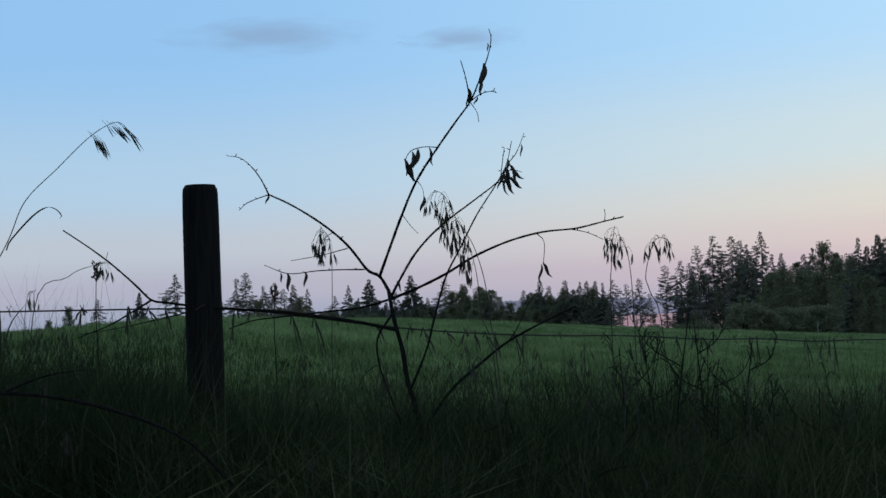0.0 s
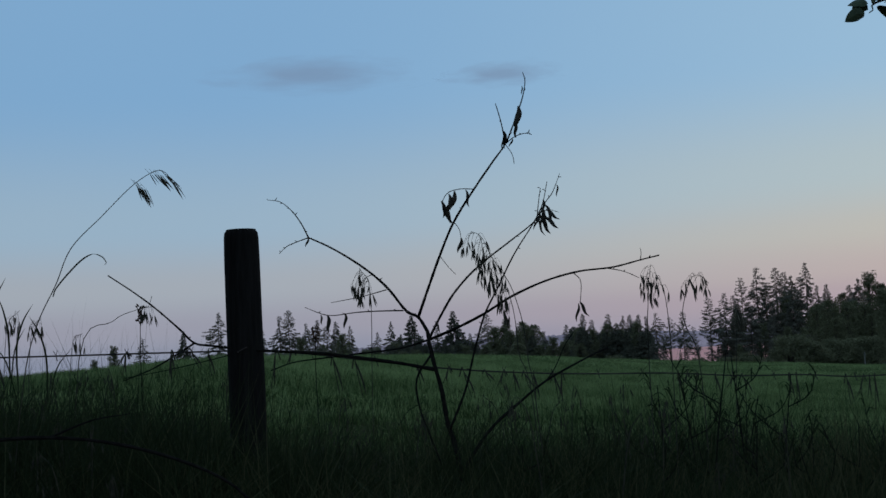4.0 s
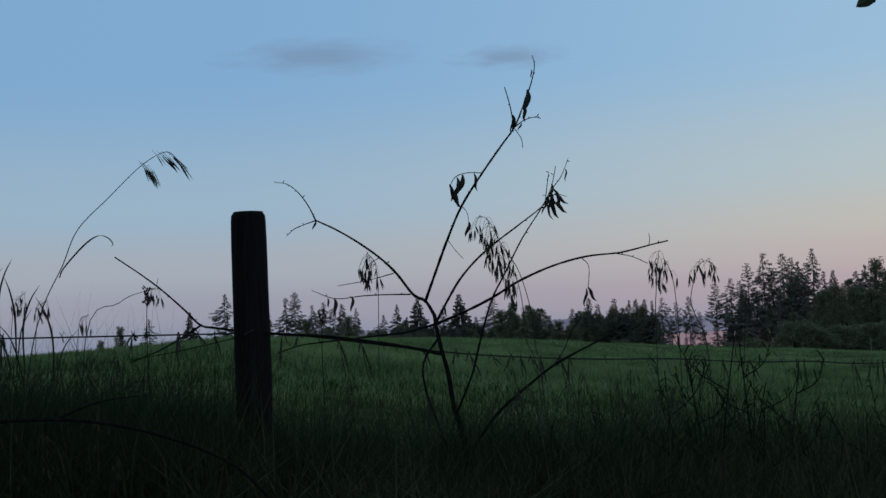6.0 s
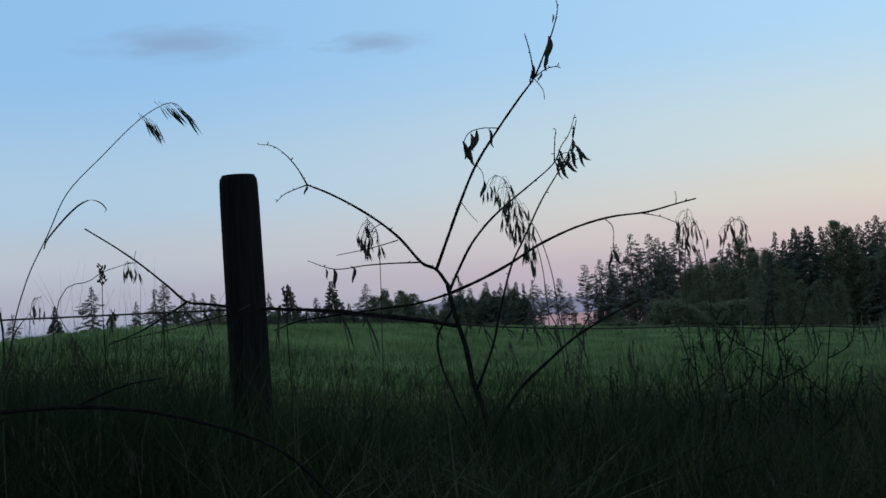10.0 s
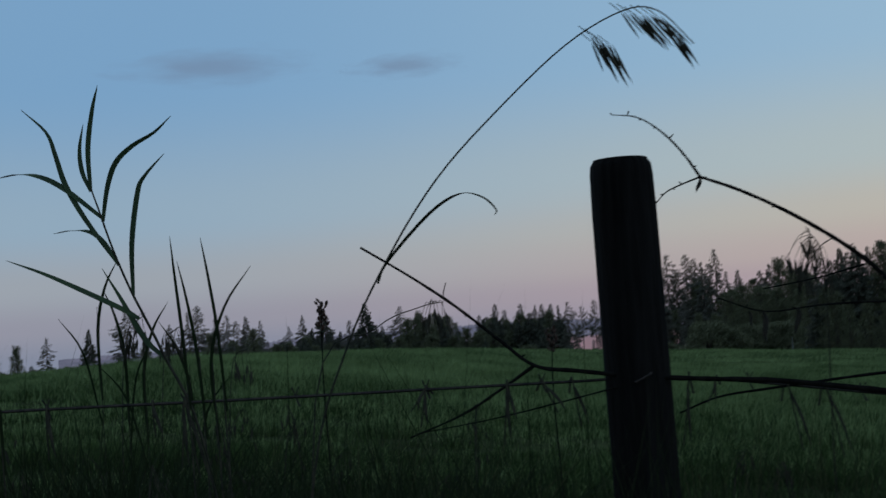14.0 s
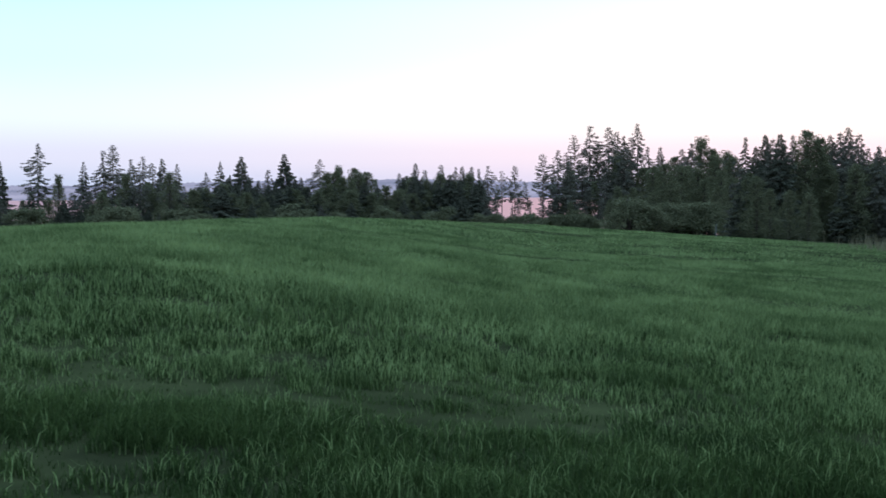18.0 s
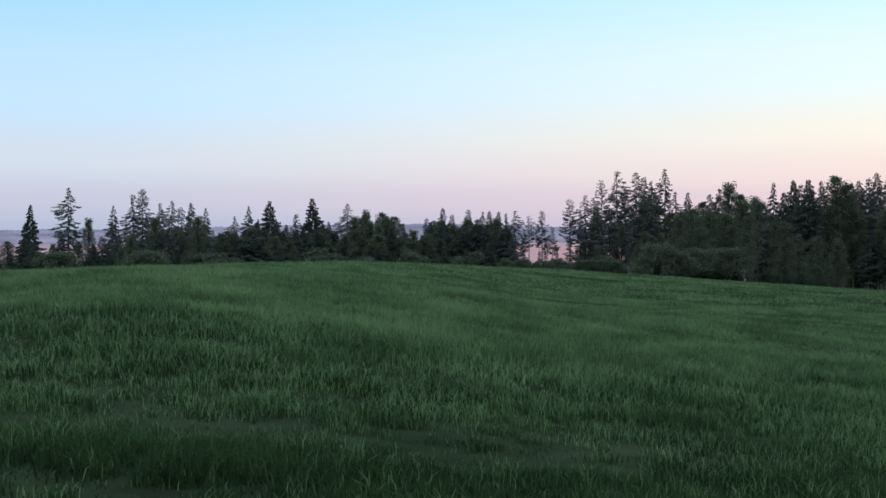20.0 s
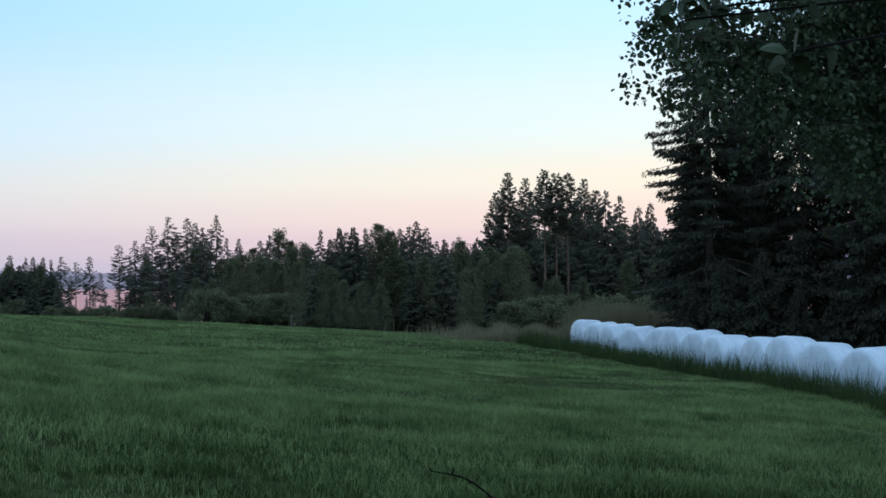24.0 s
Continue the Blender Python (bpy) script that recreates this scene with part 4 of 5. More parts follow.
# thinner stalks with heads along the fence
def hung_head(t, base, stem, n, lo, spread, drop, seed, size):
    """Husks hanging on hairs from the upper part of a stem, each a part."""
    rd = random.Random(seed)
    line = spline([Vector(p) for p in stem], 8)
    first = int(len(line) * lo)
    for k in range(n):
        a = line[first + int((len(line) - first) * (k + rd.random()) / n) - 1]
        q = a + Vector((rd.uniform(-spread, spread * 0.55), rd.uniform(-0.03, 0.03), -rd.uniform(0.15, 1.0) * drop))
        d = Vector((rd.uniform(-0.3, 0.3), rd.uniform(-0.3, 0.3), -1)).normalized()
        s = size * rd.uniform(0.7, 1.25)
        bm = bmesh.new()
        tube(bm, [a - base, a.lerp(q, 0.5) - base + Vector((0, 0, 0.012)), q - base], 0.0006, 0.0004, 4, 3)
        spindle(bm, q - base, q + d * s - base, s * 0.055, 5)
        spindle(bm, q - base + Vector((0.001, 0.001, 0)), q + (d + Vector((0.14, 0.05, 0))).normalized() * s * 0.9 - base, s * 0.04, 4)
        part("husk", bm, M_SEED, t)


# oat stalks with hanging husks among the twigs and along the fence: stem, count, start, spread, drop, size
HEADS = (([(0.95, -0.05, 0.0), (0.905, -0.05, 0.603), (0.89, -0.05, 0.719), (0.879, -0.05, 0.834), (0.85, -0.05, 0.942), (0.81, -0.05, 1.01), (0.789, -0.05, 1.052), (0.769, -0.05, 1.094), (0.742, -0.05, 1.109)], 36, 0.56, 0.042, 0.06, 0.042),
         ([(0.93, -0.03, 0.0), (0.897, -0.03, 0.604), (0.865, -0.03, 0.736), (0.859, -0.03, 0.835), (0.844, -0.03, 0.918), (0.813, -0.03, 0.969), (0.79, -0.03, 1.003)], 20, 0.62, 0.03, 0.07, 0.044),
         ([(1.24, -0.05, 0.0), (1.242, -0.05, 0.721), (1.249, -0.05, 0.869), (1.255, -0.05, 0.934), (1.264, -0.05, 0.984)], 17, 0.72, 0.03, 0.045, 0.034),
         ([(1.30, -0.04, 0.0), (1.31, -0.04, 0.6), (1.305, -0.04, 0.85), (1.29, -0.04, 0.93), (1.275, -0.04, 0.96)], 10, 0.72, 0.03, 0.05, 0.034),
         ([(1.40, -0.05, 0.0), (1.391, -0.05, 0.649), (1.357, -0.05, 0.79), (1.347, -0.05, 0.832), (1.362, -0.05, 0.897), (1.381, -0.05, 0.938), (1.405, -0.05, 0.943), (1.429, -0.05, 0.919)], 17, 0.62, 0.025, 0.03, 0.038),
         ([(0.40, 0.15, 0.0), (0.41, 0.14, 0.6), (0.42, 0.13, 0.95), (0.39, 0.12, 1.03)], 24, 0.74, 0.04, 0.06, 0.036),
         ([(-0.52, 0.1, 0.0), (-0.486, 0.1, 0.786), (-0.376, 0.1, 0.904), (-0.298, 0.1, 0.936), (-0.255, 0.1, 0.943)], 10, 0.85, 0.02, 0.03, 0.034),
         ([(-0.86, 0.7, 0.0), (-0.86, 0.7, 0.5), (-0.84, 0.7, 0.88), (-0.80, 0.7, 0.95)], 12, 0.8, 0.03, 0.05, 0.036),
         ([(-0.95, 0.68, 0.0), (-0.94, 0.68, 0.5), (-0.92, 0.68, 0.9), (-0.87, 0.68, 0.98)], 12, 0.8, 0.03, 0.05, 0.036),
         ([(-0.72, 0.72, 0.0), (-0.72, 0.72, 0.5), (-0.70, 0.72, 0.84), (-0.66, 0.72, 0.89)], 8, 0.8, 0.03, 0.05, 0.036),
         ([(1.52, 0.2, 0.0), (1.53, 0.2, 0.5), (1.55, 0.2, 0.80), (1.56, 0.2, 0.86)], 12, 0.8, 0.03, 0.05, 0.034))
for k, (st, n, lo, sp, dr, size) in enumerate(HEADS):
    t = stalk_thing(st, 0.0017, [], [], "thin dry oat stalk with hanging husks", 950 + 10 * k)
    hung_head(t, Vector(st[0]), st, n, lo, sp, dr, 950 + 10 * k, size)


def weed(x, y, h, seed, spread=0.3):
    """A rank branching weed: stem, rising side branches and narrow leaves."""
    rd = random.Random(seed)
    z0 = ground_at(x, y)
    base = Vector((x, y, z0 - 0.02))
    t = thing("tall_weed", "rank dark weed with rising side branches", "weed", base, group="weeds")
    lx, ly = rd.uniform(-0.12, 0.12), rd.uniform(-0.05, 0.05)
    stem = [(0, 0, 0), (lx * 0.3, ly * 0.3, h * 0.35), (lx * 0.6, ly * 0.6, h * 0.7), (lx, ly, h)]
    bm = bmesh.new()
    line = tube(bm, stem, 0.0042, 0.0014, 6, 5)
    part("stem", bm, M_TWIG, t)
    nb = rd.randint(5, 8)
    for k in range(nb):
        q = line[int(len(line) * (0.28 + 0.66 * k / nb))]
        a = k * 2.4 + rd.uniform(-0.5, 0.5)
        ln = h * spread * rd.uniform(0.6, 1.2) * (1.1 - 0.5 * k / nb)
        e = q + Vector((math.cos(a) * ln * 0.75, math.sin(a) * ln * 0.4, ln * rd.uniform(0.6, 1.1)))
        bm = bmesh.new()
        bl = tube(bm, [q, q.lerp(e, 0.5) + Vector((math.cos(a) * 0.02, 0, -0.015)), e], 0.0022, 0.0009, 5, 4)
        br = part("branch", bm, M_TWIG, t)
        for p in bl[1:]:
            w = Vector((rd.uniform(-1, 1), rd.uniform(-0.6, 0.6), rd.uniform(0.0, 1.2))).normalized()
            L = rd.uniform(0.025, 0.06)
            bm = bmesh.new()
            blade(bm, [p, p + w * L * 0.5 + Vector((0, 0, 0.008)), p + w * L + Vector((0, 0, -0.016))], L * 0.08, per=3, fold=0.4)
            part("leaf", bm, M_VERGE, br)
    return t


for k, (x, y, h) in enumerate(((1.36, -0.05, 0.88), (1.42, 0.1, 0.82), (1.53, -0.02, 0.88), (1.60, 0.1, 0.82), (1.3, 0.05, 0.78), (1.47, -0.25, 0.68), (1.66, 0.0, 0.66), (1.2, -0.2, 0.62), (1.74, -0.2, 0.64), (1.9, 0.25, 0.68), (1.02, -0.2, 0.62), (1.96, 0.05, 0.6),
                               (0.3, -0.3, 0.56), (0.85, -0.25, 0.6), (2.2, 0.3, 0.66), (1.1, 0.2, 0.66), (1.8, -0.1, 0.7), (1.5, 0.3, 0.74))):
    weed(x, y, h, 1200 + k)
rs = random.Random(5)
for k in range(120):
    x, y = rs.uniform(-1.9, 2.6), rs.uniform(-0.9, 0.9)
    if abs(x - 0.05) < 0.12:
        continue
    z0, h = ground_at(x, y), rs.uniform(0.42, 0.74)
    dx = rs.uniform(-0.12, 0.12)
    stalk_thing([(x, y, z0 - 0.02), (x + dx * 0.2, y, z0 + h * 0.5), (x + dx * 0.6, y, z0 + h * 0.9), (x + dx, y, z0 + h)], 0.0024,
                [([(x + dx * 0.2, y, z0 + h * 0.45), (x + dx * 0.2 + 0.04, y, z0 + h * 0.65), (x + dx + 0.1 * rs.choice((-1, 1)), y, z0 + h * 0.7)], 0.007)],
                [((x + dx, y, z0 + h), rs.randint(4, 9), 0.022, rs.uniform(0.05, 0.13), 0.028)], "slender wild grass stalk with a sparse head", 1500 + k)


def dock(x, y, top, seed):
    """A withered dock: a stiff stalk with rusty clusters of seed round its upper part."""
    rd = random.Random(seed)
    z0 = ground_at(x, y) - 0.02
    h = top - z0
    t = thing("dock_stalk", "withered dock stalk with rusty brown seed clusters", "weed", (x, y, z0), group="docks")
    bm = bmesh.new()
    line = tube(bm, [(0, 0, 0), (0.01, 0, h * 0.4), (0.004, 0.01, h * 0.8), (0.012, 0, h)], 0.003, 0.0012, 6, 8)
    part("stalk", bm, M_TWIG, t)
    for k in range(26):
        c = Vector((0.01 + rd.uniform(-0.011, 0.011), rd.uniform(-0.011, 0.011), h * (0.93 + 0.065 * k / 25)))
        bm = bmesh.new()
        spindle(bm, c, c + Vector((rd.uniform(-0.012, 0.012), rd.uniform(-0.012, 0.012), rd.uniform(0.008, 0.016))), rd.uniform(0.003, 0.0048), 5)
        part("seed", bm, M_DOCK, t)
    return t


for k, (x, y, top) in enumerate(((-0.52, 0.94, 0.985), (0.07, 1.4, 0.885))):
    dock(x, y, top, 1700 + k)

# old branch lying in the verge grass
snag = thing("fallen_branch", "dead fallen branch lying in tall grass", "branch", (-0.45, -0.75, 0.3))
bm = bmesh.new()
tube(bm, [(-0.3, -0.45, 0.3), (0.05, -0.4, 0.315), (0.27, -0.36, 0.318), (0.46, -0.35, 0.285), (0.64, -0.34, 0.21), (0.74, -0.3, 0.1)], 0.0055, 0.003, 6, 5, knob=0.15)
part("limb", bm, M_TWIG, snag)
bm = bmesh.new()
tube(bm, [(0.27, -0.36, 0.318), (0.36, -0.35, 0.35), (0.44, -0.33, 0.36)], 0.003, 0.001, 5, 4)
part("side_twig", bm, M_TWIG, snag)


# ---------------------------------------------------------------- trees
def tri_cloud(centres, size, rnd, droop=0.0, flat=0.0):
    """Ragged leaf-like pieces: two triangles each round the given places."""
    n = len(centres)
    u = rnd.normal(size=(n, 3))
    u[:, 2] *= 1 - flat
    u /= np.linalg.norm(u, axis=1, keepdims=True)
    w = np.cross(u, rnd.normal(size=(n, 3)))
    w /= np.linalg.norm(w, axis=1, keepdims=True)
    s = size * rnd.uniform(0.6, 1.4, (n, 1))
    c = centres
    a, b = c - u * s, c + u * s
    m = w * s * rnd.uniform(0.3, 0.6, (n, 1))
    a[:, 2] -= droop * s[:, 0]
    v = np.stack([a, c + m, b, c - m], 1).reshape(-1, 3)
    i = np.arange(n)[:, None] * 4
    return v, np.concatenate([i + [0, 1, 2], i + [0, 2, 3]])


def trunk_mesh(h, r, seed, bend=0.02, top=0.98, seg=7):
    rd = random.Random(seed)
    bm = bmesh.new()
    pts = [(rd.uniform(-1, 1) * bend * h * u, rd.uniform(-1, 1) * bend * h * u, u * h * top - (0.4 if u == 0 else 0)) for u in (0, 0.2, 0.4, 0.6, 0.8, 1.0)]
    tube(bm, pts, r, r * 0.15, seg, 3)
    return bm


def tree_base(name, label, category, group):
    t = thing(name, label, category, (0, 0, -500), group)
    return t


def sprays(at, way, length, width, rnd, scale=1.0):
    """Flat needle sprays: a slim rhomb from each place along its way."""
    n = len(at)
    way = way / np.linalg.norm(way, axis=1, keepdims=True)
    s = np.cross(way, rnd.normal(size=(n, 3)))
    s /= np.linalg.norm(s, axis=1, keepdims=True)
    L = length * rnd.uniform(0.6, 1.35, (n, 1)) * scale
    W = width * rnd.uniform(0.6, 1.3, (n, 1)) * scale
    v = np.stack([at, at + way * L * 0.45 + s * W, at + way * L, at + way * L * 0.45 - s * W], 1).reshape(-1, 3)
    i = np.arange(n)[:, None] * 4
    return v, np.concatenate([i + [0, 1, 2], i + [0, 2, 3]])


def spruce(h, seed, width=0.2, gap=0.06, boughs=120, size=0.2, power=0.8, open_=0.0, needles=None, label="dark pointed spruce with drooping boughs", rise=0.0, name="spruce_tree", bark=None, tuft=3.0, lop=0.35, fuzz=0.35, slim=0.5):
    """A conifer: boughs of uneven length round a straight trunk, needle sprays in tufts along them; open_ bares the inner boughs."""
    rnd = np.random.default_rng(seed)
    t = tree_base(name, label, "tree", name[:-5] + "s")
    part("trunk", trunk_mesh(h, 0.0105 * h, seed, 0.006), bark or M_BARK, t)
    ps, ws, bs, bw, bl = [], [], [], [], []
    lobe = rnd.uniform(0, 6.28, 4)
    for k in range(boughs):
        u = min(0.985, max(0.0, (k + rnd.uniform(-0.8, 0.8)) / boughs) ** 0.9)
        z = (gap + (1 - gap) * u) * h
        a = k * 2.4 + rnd.uniform(-0.7, 0.7)
        side = 1 + lop * (math.sin(a + lobe[0] + 5 * u) * 0.6 + math.sin(9 * u + lobe[1] + a) * 0.4 + 0.5 * math.sin(17 * u + lobe[2]))
        rr = width * h * (1 - u) ** power * min(1.0, 0.6 + 2.2 * u) * side * rnd.uniform(0.45, 1.15) + 0.012 * h
        if rnd.random() < open_ * 0.35 * (1 - u):
            continue
        dz = lambda q: rr * (rise * q - 0.5 * q ** 1.1 + 0.22 * q ** 3)
        m = max(3, int(rr / size * tuft))
        if open_:
            cen = rnd.uniform(0.3, 1.0, rnd.integers(1, 4))
            q = np.clip(rnd.choice(cen, m) + rnd.normal(0, 0.2, m), 0.1, 1.05)
        else:
            q = rnd.uniform(0.12, 1.0, m) ** 0.8
        wob = rnd.normal(0, 0.05 + 0.1 * q, m)
        at = np.stack([np.cos(a + wob) * rr * q, np.sin(a + wob) * rr * q, z + dz(q) + rnd.normal(0, size * fuzz, m)], -1)
        b = a + rnd.normal(0, 0.8, m)
        ps.append(at)
        ws.append(np.stack([np.cos(b) * 0.8, np.sin(b) * 0.8, (rnd.uniform(-1.6, -0.1, m) if rise <= 0.2 else rnd.uniform(-0.5, 0.7, m))], -1))
        bs.append((0, 0, z))
        bw.append((math.cos(a) * rr, math.sin(a) * rr, float(dz(1.0))))
        bl.append(math.hypot(rr, dz(1.0)))
    k = 16
    ps.append(np.stack([rnd.normal(0, 0.004 * h, k), rnd.normal(0, 0.004 * h, k), np.linspace(0.93, 0.99, k) * h], -1))
    ws.append(np.stack([rnd.normal(0, 0.35, k), rnd.normal(0, 0.35, k), np.ones(k)], -1))
    v, f = sprays(np.array(bs, dtype=float), np.array(bw), np.array(bl)[:, None], 0.0022 * h, rnd)
    part("bough", (v, f), bark or M_BARK, t)
    at = np.concatenate(ps)
    v, f = sprays(at, np.concatenate(ws), size * 1.7, size * slim, rnd, np.clip(1.45 - at[:, 2:3] / h, 0.45, 1))
    part("crown", (v, f), needles or M_SPRUCE, t)
    return t


def broadleaf(h, seed, low=0.15, spread=0.2, blobs=26, per=52, size=0.2, label="leafy birch with a tapering crown at the wood's edge", name="birch_tree"):
    """A leafy tree: forked trunk and many loose clumps of leaves, narrowing upwards, with gaps."""
    rnd = np.random.default_rng(seed)
    t = tree_base(name, label, "tree", "broadleaf trees")
    part("trunk", trunk_mesh(h * 0.9, 0.009 * h, seed, 0.02), M_BARK, t)
    bm = bmesh.new()
    cs = []
    for k in range(blobs):
        u = low + (0.97 - low) * (k + rnd.uniform(0, 1)) / blobs
        a = k * 2.4 + rnd.uniform(-0.5, 0.5)
        q = (u - low) / (1 - low)
        prof = min(1.0, 0.5 + 2.2 * q) * (1 - q) ** 0.6
        rr = spread * h * prof * rnd.uniform(0.3, 1.15)
        c = np.array([math.cos(a) * rr, math.sin(a) * rr, u * h])
        tube(bm, [(0, 0, max(0.05, u - 0.16) * h), tuple(c * [0.45, 0.45, 1] - [0, 0, 0.06 * h]), tuple(c)], 0.003 * h, 0.0009 * h, 4, 2)
        sg = 0.032 * h * rnd.uniform(0.6, 1.3) * (1.1 - 0.55 * q)
        cs.append(c + np.clip(rnd.normal(0, 1, (per, 3)), -1.7, 1.7) * [sg, sg, 1.15 * sg])
    part("branching", bm, M_BARK, t)
    v, f = tri_cloud(np.concatenate(cs), size, rnd, droop=0.3)
    part("crown", (v, f), M_LEAF, t)
    return t


def bush(h, seed):
    """A dense willow bush from the ground up, with an uneven top."""
    rnd = np.random.default_rng(seed)
    t = tree_base("willow_bush", "dense uneven willow bush at the field edge", "bush", "bushes")
    bm = bmesh.new()
    cs = []
    for k in range(34):
        a, e = k * 2.4, rnd.uniform(0.05, 1.0)
        hh = h * rnd.uniform(0.6, 1.0)
        c = np.array([math.cos(a) * 0.5 * h * math.cos(e * 1.3), math.sin(a) * 0.5 * h * math.cos(e * 1.3), hh * (0.15 + 0.78 * math.sin(e * 1.45))])
        tube(bm, [(0, 0, -0.1), tuple(c * [0.4, 0.4, 0.5]), tuple(c)], 0.012 * h, 0.004 * h, 4, 2)
        cs.append(c + np.clip(rnd.normal(0, 1, (150, 3)), -1.8, 1.8) * 0.075 * h)
    part("branching", bm, M_BARK, t)
    v, f = tri_cloud(np.concatenate(cs), 0.024 * h + 0.02, rnd)
    part("crown", (v, f), M_LEAF, t)
    return t


UNIT = 16.0
RAGGED = "slender ragged conifer with thin uneven boughs"
PINE = {"needles": M_PINE, "bark": M_PINEBARK, "name": "pine_tree", "rise": 0.45}
BARE = "tall pine with a bare trunk and tufted crown"
DEEP = "tall dense dark pine with a full crown"
DENSE = {"needles": M_DEEP, "label": "broad dense dark spruce", "tuft": 14.0, "lop": 0.2}
KINDS = {"s": [spruce(UNIT, 21, 0.275, 0.04, 150, 0.2, 0.85, tuft=12), spruce(UNIT, 22, 0.237, 0.08, 140, 0.2, 0.75, 0.3, tuft=12), spruce(UNIT, 23, 0.3, 0.03, 160, 0.2, 0.9, tuft=12), spruce(UNIT, 24, 0.213, 0.12, 130, 0.2, 0.7, 0.5, tuft=12), spruce(UNIT, 19, 0.25, 0.06, 140, 0.2, 0.95, 0.2, tuft=12)],
         "d": [spruce(UNIT, 25, 0.33, 0.02, 190, 0.24, 0.85, **DENSE), spruce(UNIT, 26, 0.297, 0.03, 180, 0.24, 0.75, **DENSE), spruce(UNIT, 20, 0.275, 0.02, 180, 0.24, 0.9, **DENSE)],
         "a": [spruce(UNIT, 27, 0.18, 0.22, 150, 0.17, 0.75, 0.9, label=RAGGED, tuft=7, lop=0.6), spruce(UNIT, 28, 0.16, 0.3, 140, 0.17, 0.7, 1.0, label=RAGGED, tuft=7, lop=0.7), spruce(UNIT, 29, 0.2, 0.26, 150, 0.17, 0.75, 1.0, label=RAGGED, tuft=7, lop=0.7), spruce(UNIT, 30, 0.18, 0.16, 160, 0.17, 0.8, 0.8, label=RAGGED, tuft=7, lop=0.6), spruce(UNIT, 18, 0.15, 0.34, 130, 0.17, 0.6, 1.0, label=RAGGED, tuft=7, lop=0.8)],
         "p": [spruce(UNIT, 31, 0.15, 0.4, 90, 0.18, 0.55, 0.7, label=BARE, tuft=8, **PINE), spruce(UNIT, 32, 0.13, 0.48, 80, 0.18, 0.55, 0.7, label=BARE, tuft=8, **PINE)],
         "n": [spruce(UNIT, 34, 0.13, 0.64, 110, 0.18, 0.75, 0.3, label=BARE, tuft=12, **PINE), spruce(UNIT, 35, 0.11, 0.68, 100, 0.18, 0.8, 0.3, label=BARE, tuft=12, **PINE), spruce(UNIT, 36, 0.12, 0.62, 110, 0.18, 0.7, 0.4, label=BARE, tuft=12, **PINE)],
         "m": [spruce(UNIT, 37, 0.19, 0.14, 240, 0.17, 0.8, 0.25, label=DEEP, tuft=12, **PINE), spruce(UNIT, 38, 0.16, 0.22, 220, 0.17, 0.75, 0.25, label=DEEP, tuft=12, **PINE), spruce(UNIT, 39, 0.175, 0.1, 230, 0.17, 0.8, 0.25, label=DEEP, tuft=12, **PINE)],
         "b": [broadleaf(UNIT, 41, 0.1, 0.2, 80, 120, 0.13), broadleaf(UNIT, 42, 0.14, 0.16, 70, 120, 0.13), broadleaf(UNIT, 43, 0.06, 0.23, 96, 120, 0.13)],
         "w": [bush(4.0, 51), bush(4.0, 52)]}
tree_rd = random.Random(77)


def plant(kind, az, d, top_el=None, height=None, widen=1.0):
    """Stands a tree in that direction and distance; its top reaches that slope above eye level, or it has that height."""
    x, y = bearing(az, d)
    z = ground_at(x, y)
    unit = 4.0 if kind == "w" else UNIT
    h = height if height else 1.53 + top_el * d - z
    src = tree_rd.choice(KINDS[kind])
    s = h / unit
    ob = copy_thing(src, Matrix.Translation((x, y, z - 0.15)) @ Matrix.Rotation(tree_rd.uniform(0, 6.28), 4, "Z"))
    ob.scale = (s * widen, s * widen, s)
    return ob


# far stand beyond the crest: bearing, slope of the top, kind
STAND_WEST = [(-15.6, .0138, "b"), (-14.4, .0185, "a"), (-12.7, .0224, "d"), (-11.2, .0352, "a"), (-10.4, .0129, "b"), (-9.4, .0222, "s"), (-16.4, .004, "b"), (-8.6, .0303, "a"), (-8.2, .0346, "a"), (-7.5, .024, "a"), (-7.0, .0261, "a"), (-6.6, .0212, "a"), (-6.2, .0245, "s"), (-5.6, .0205, "s")]
STAND_MIDDLE = [(-4.4, .0144, "a"), (-3.8, .0223, "s"), (-2.9, .0261, "d"), (-3.4, .012, "d"), (-1.8, .0162, "s"), (-1.1, .0279, "d"), (-0.4, .0104, "s"), (0.4, .0239, "a"), (1.2, .0189, "b"), (1.9, .0176, "b"), (2.8, .0084, "s"), (3.8, .0131, "s"), (-2.2, .008, "d"), (-1.5, .006, "d")]
STAND_SHORE = [(4.5, .0207, "s"), (4.9, .0156, "s"), (5.6, .0194, "s"), (6.2, .0177, "s"), (6.5, .0182, "s"), (6.9, .0178, "s"), (7.2, .0162, "s"), (7.6, .0182, "a"), (8.2, .0140, "p"), (8.75, .0178, "p"), (8.0, .004, "p")]
STAND_TALL = [(9.2, .0060, "p"), (9.95, .0263, "p"), (10.6, .0300, "a"), (10.95, .0280, "a"), (11.3, .0403, "p"), (11.95, .0475, "a"), (12.3, .0345, "p"), (12.75, .0466, "a"), (13.1, .0432, "a"), (13.4, .0400, "s"), (13.95, .0491, "a"), (14.4, .0317, "a")]
STAND_EAST = [(14.9, .0317, "s"), (15.5, .0250, "b"), (15.8, .0303, "s"), (16.2, .0341, "s"), (16.6, .0387, "b"), (17.1, .0303, "b"), (17.7, .0281, "b")]
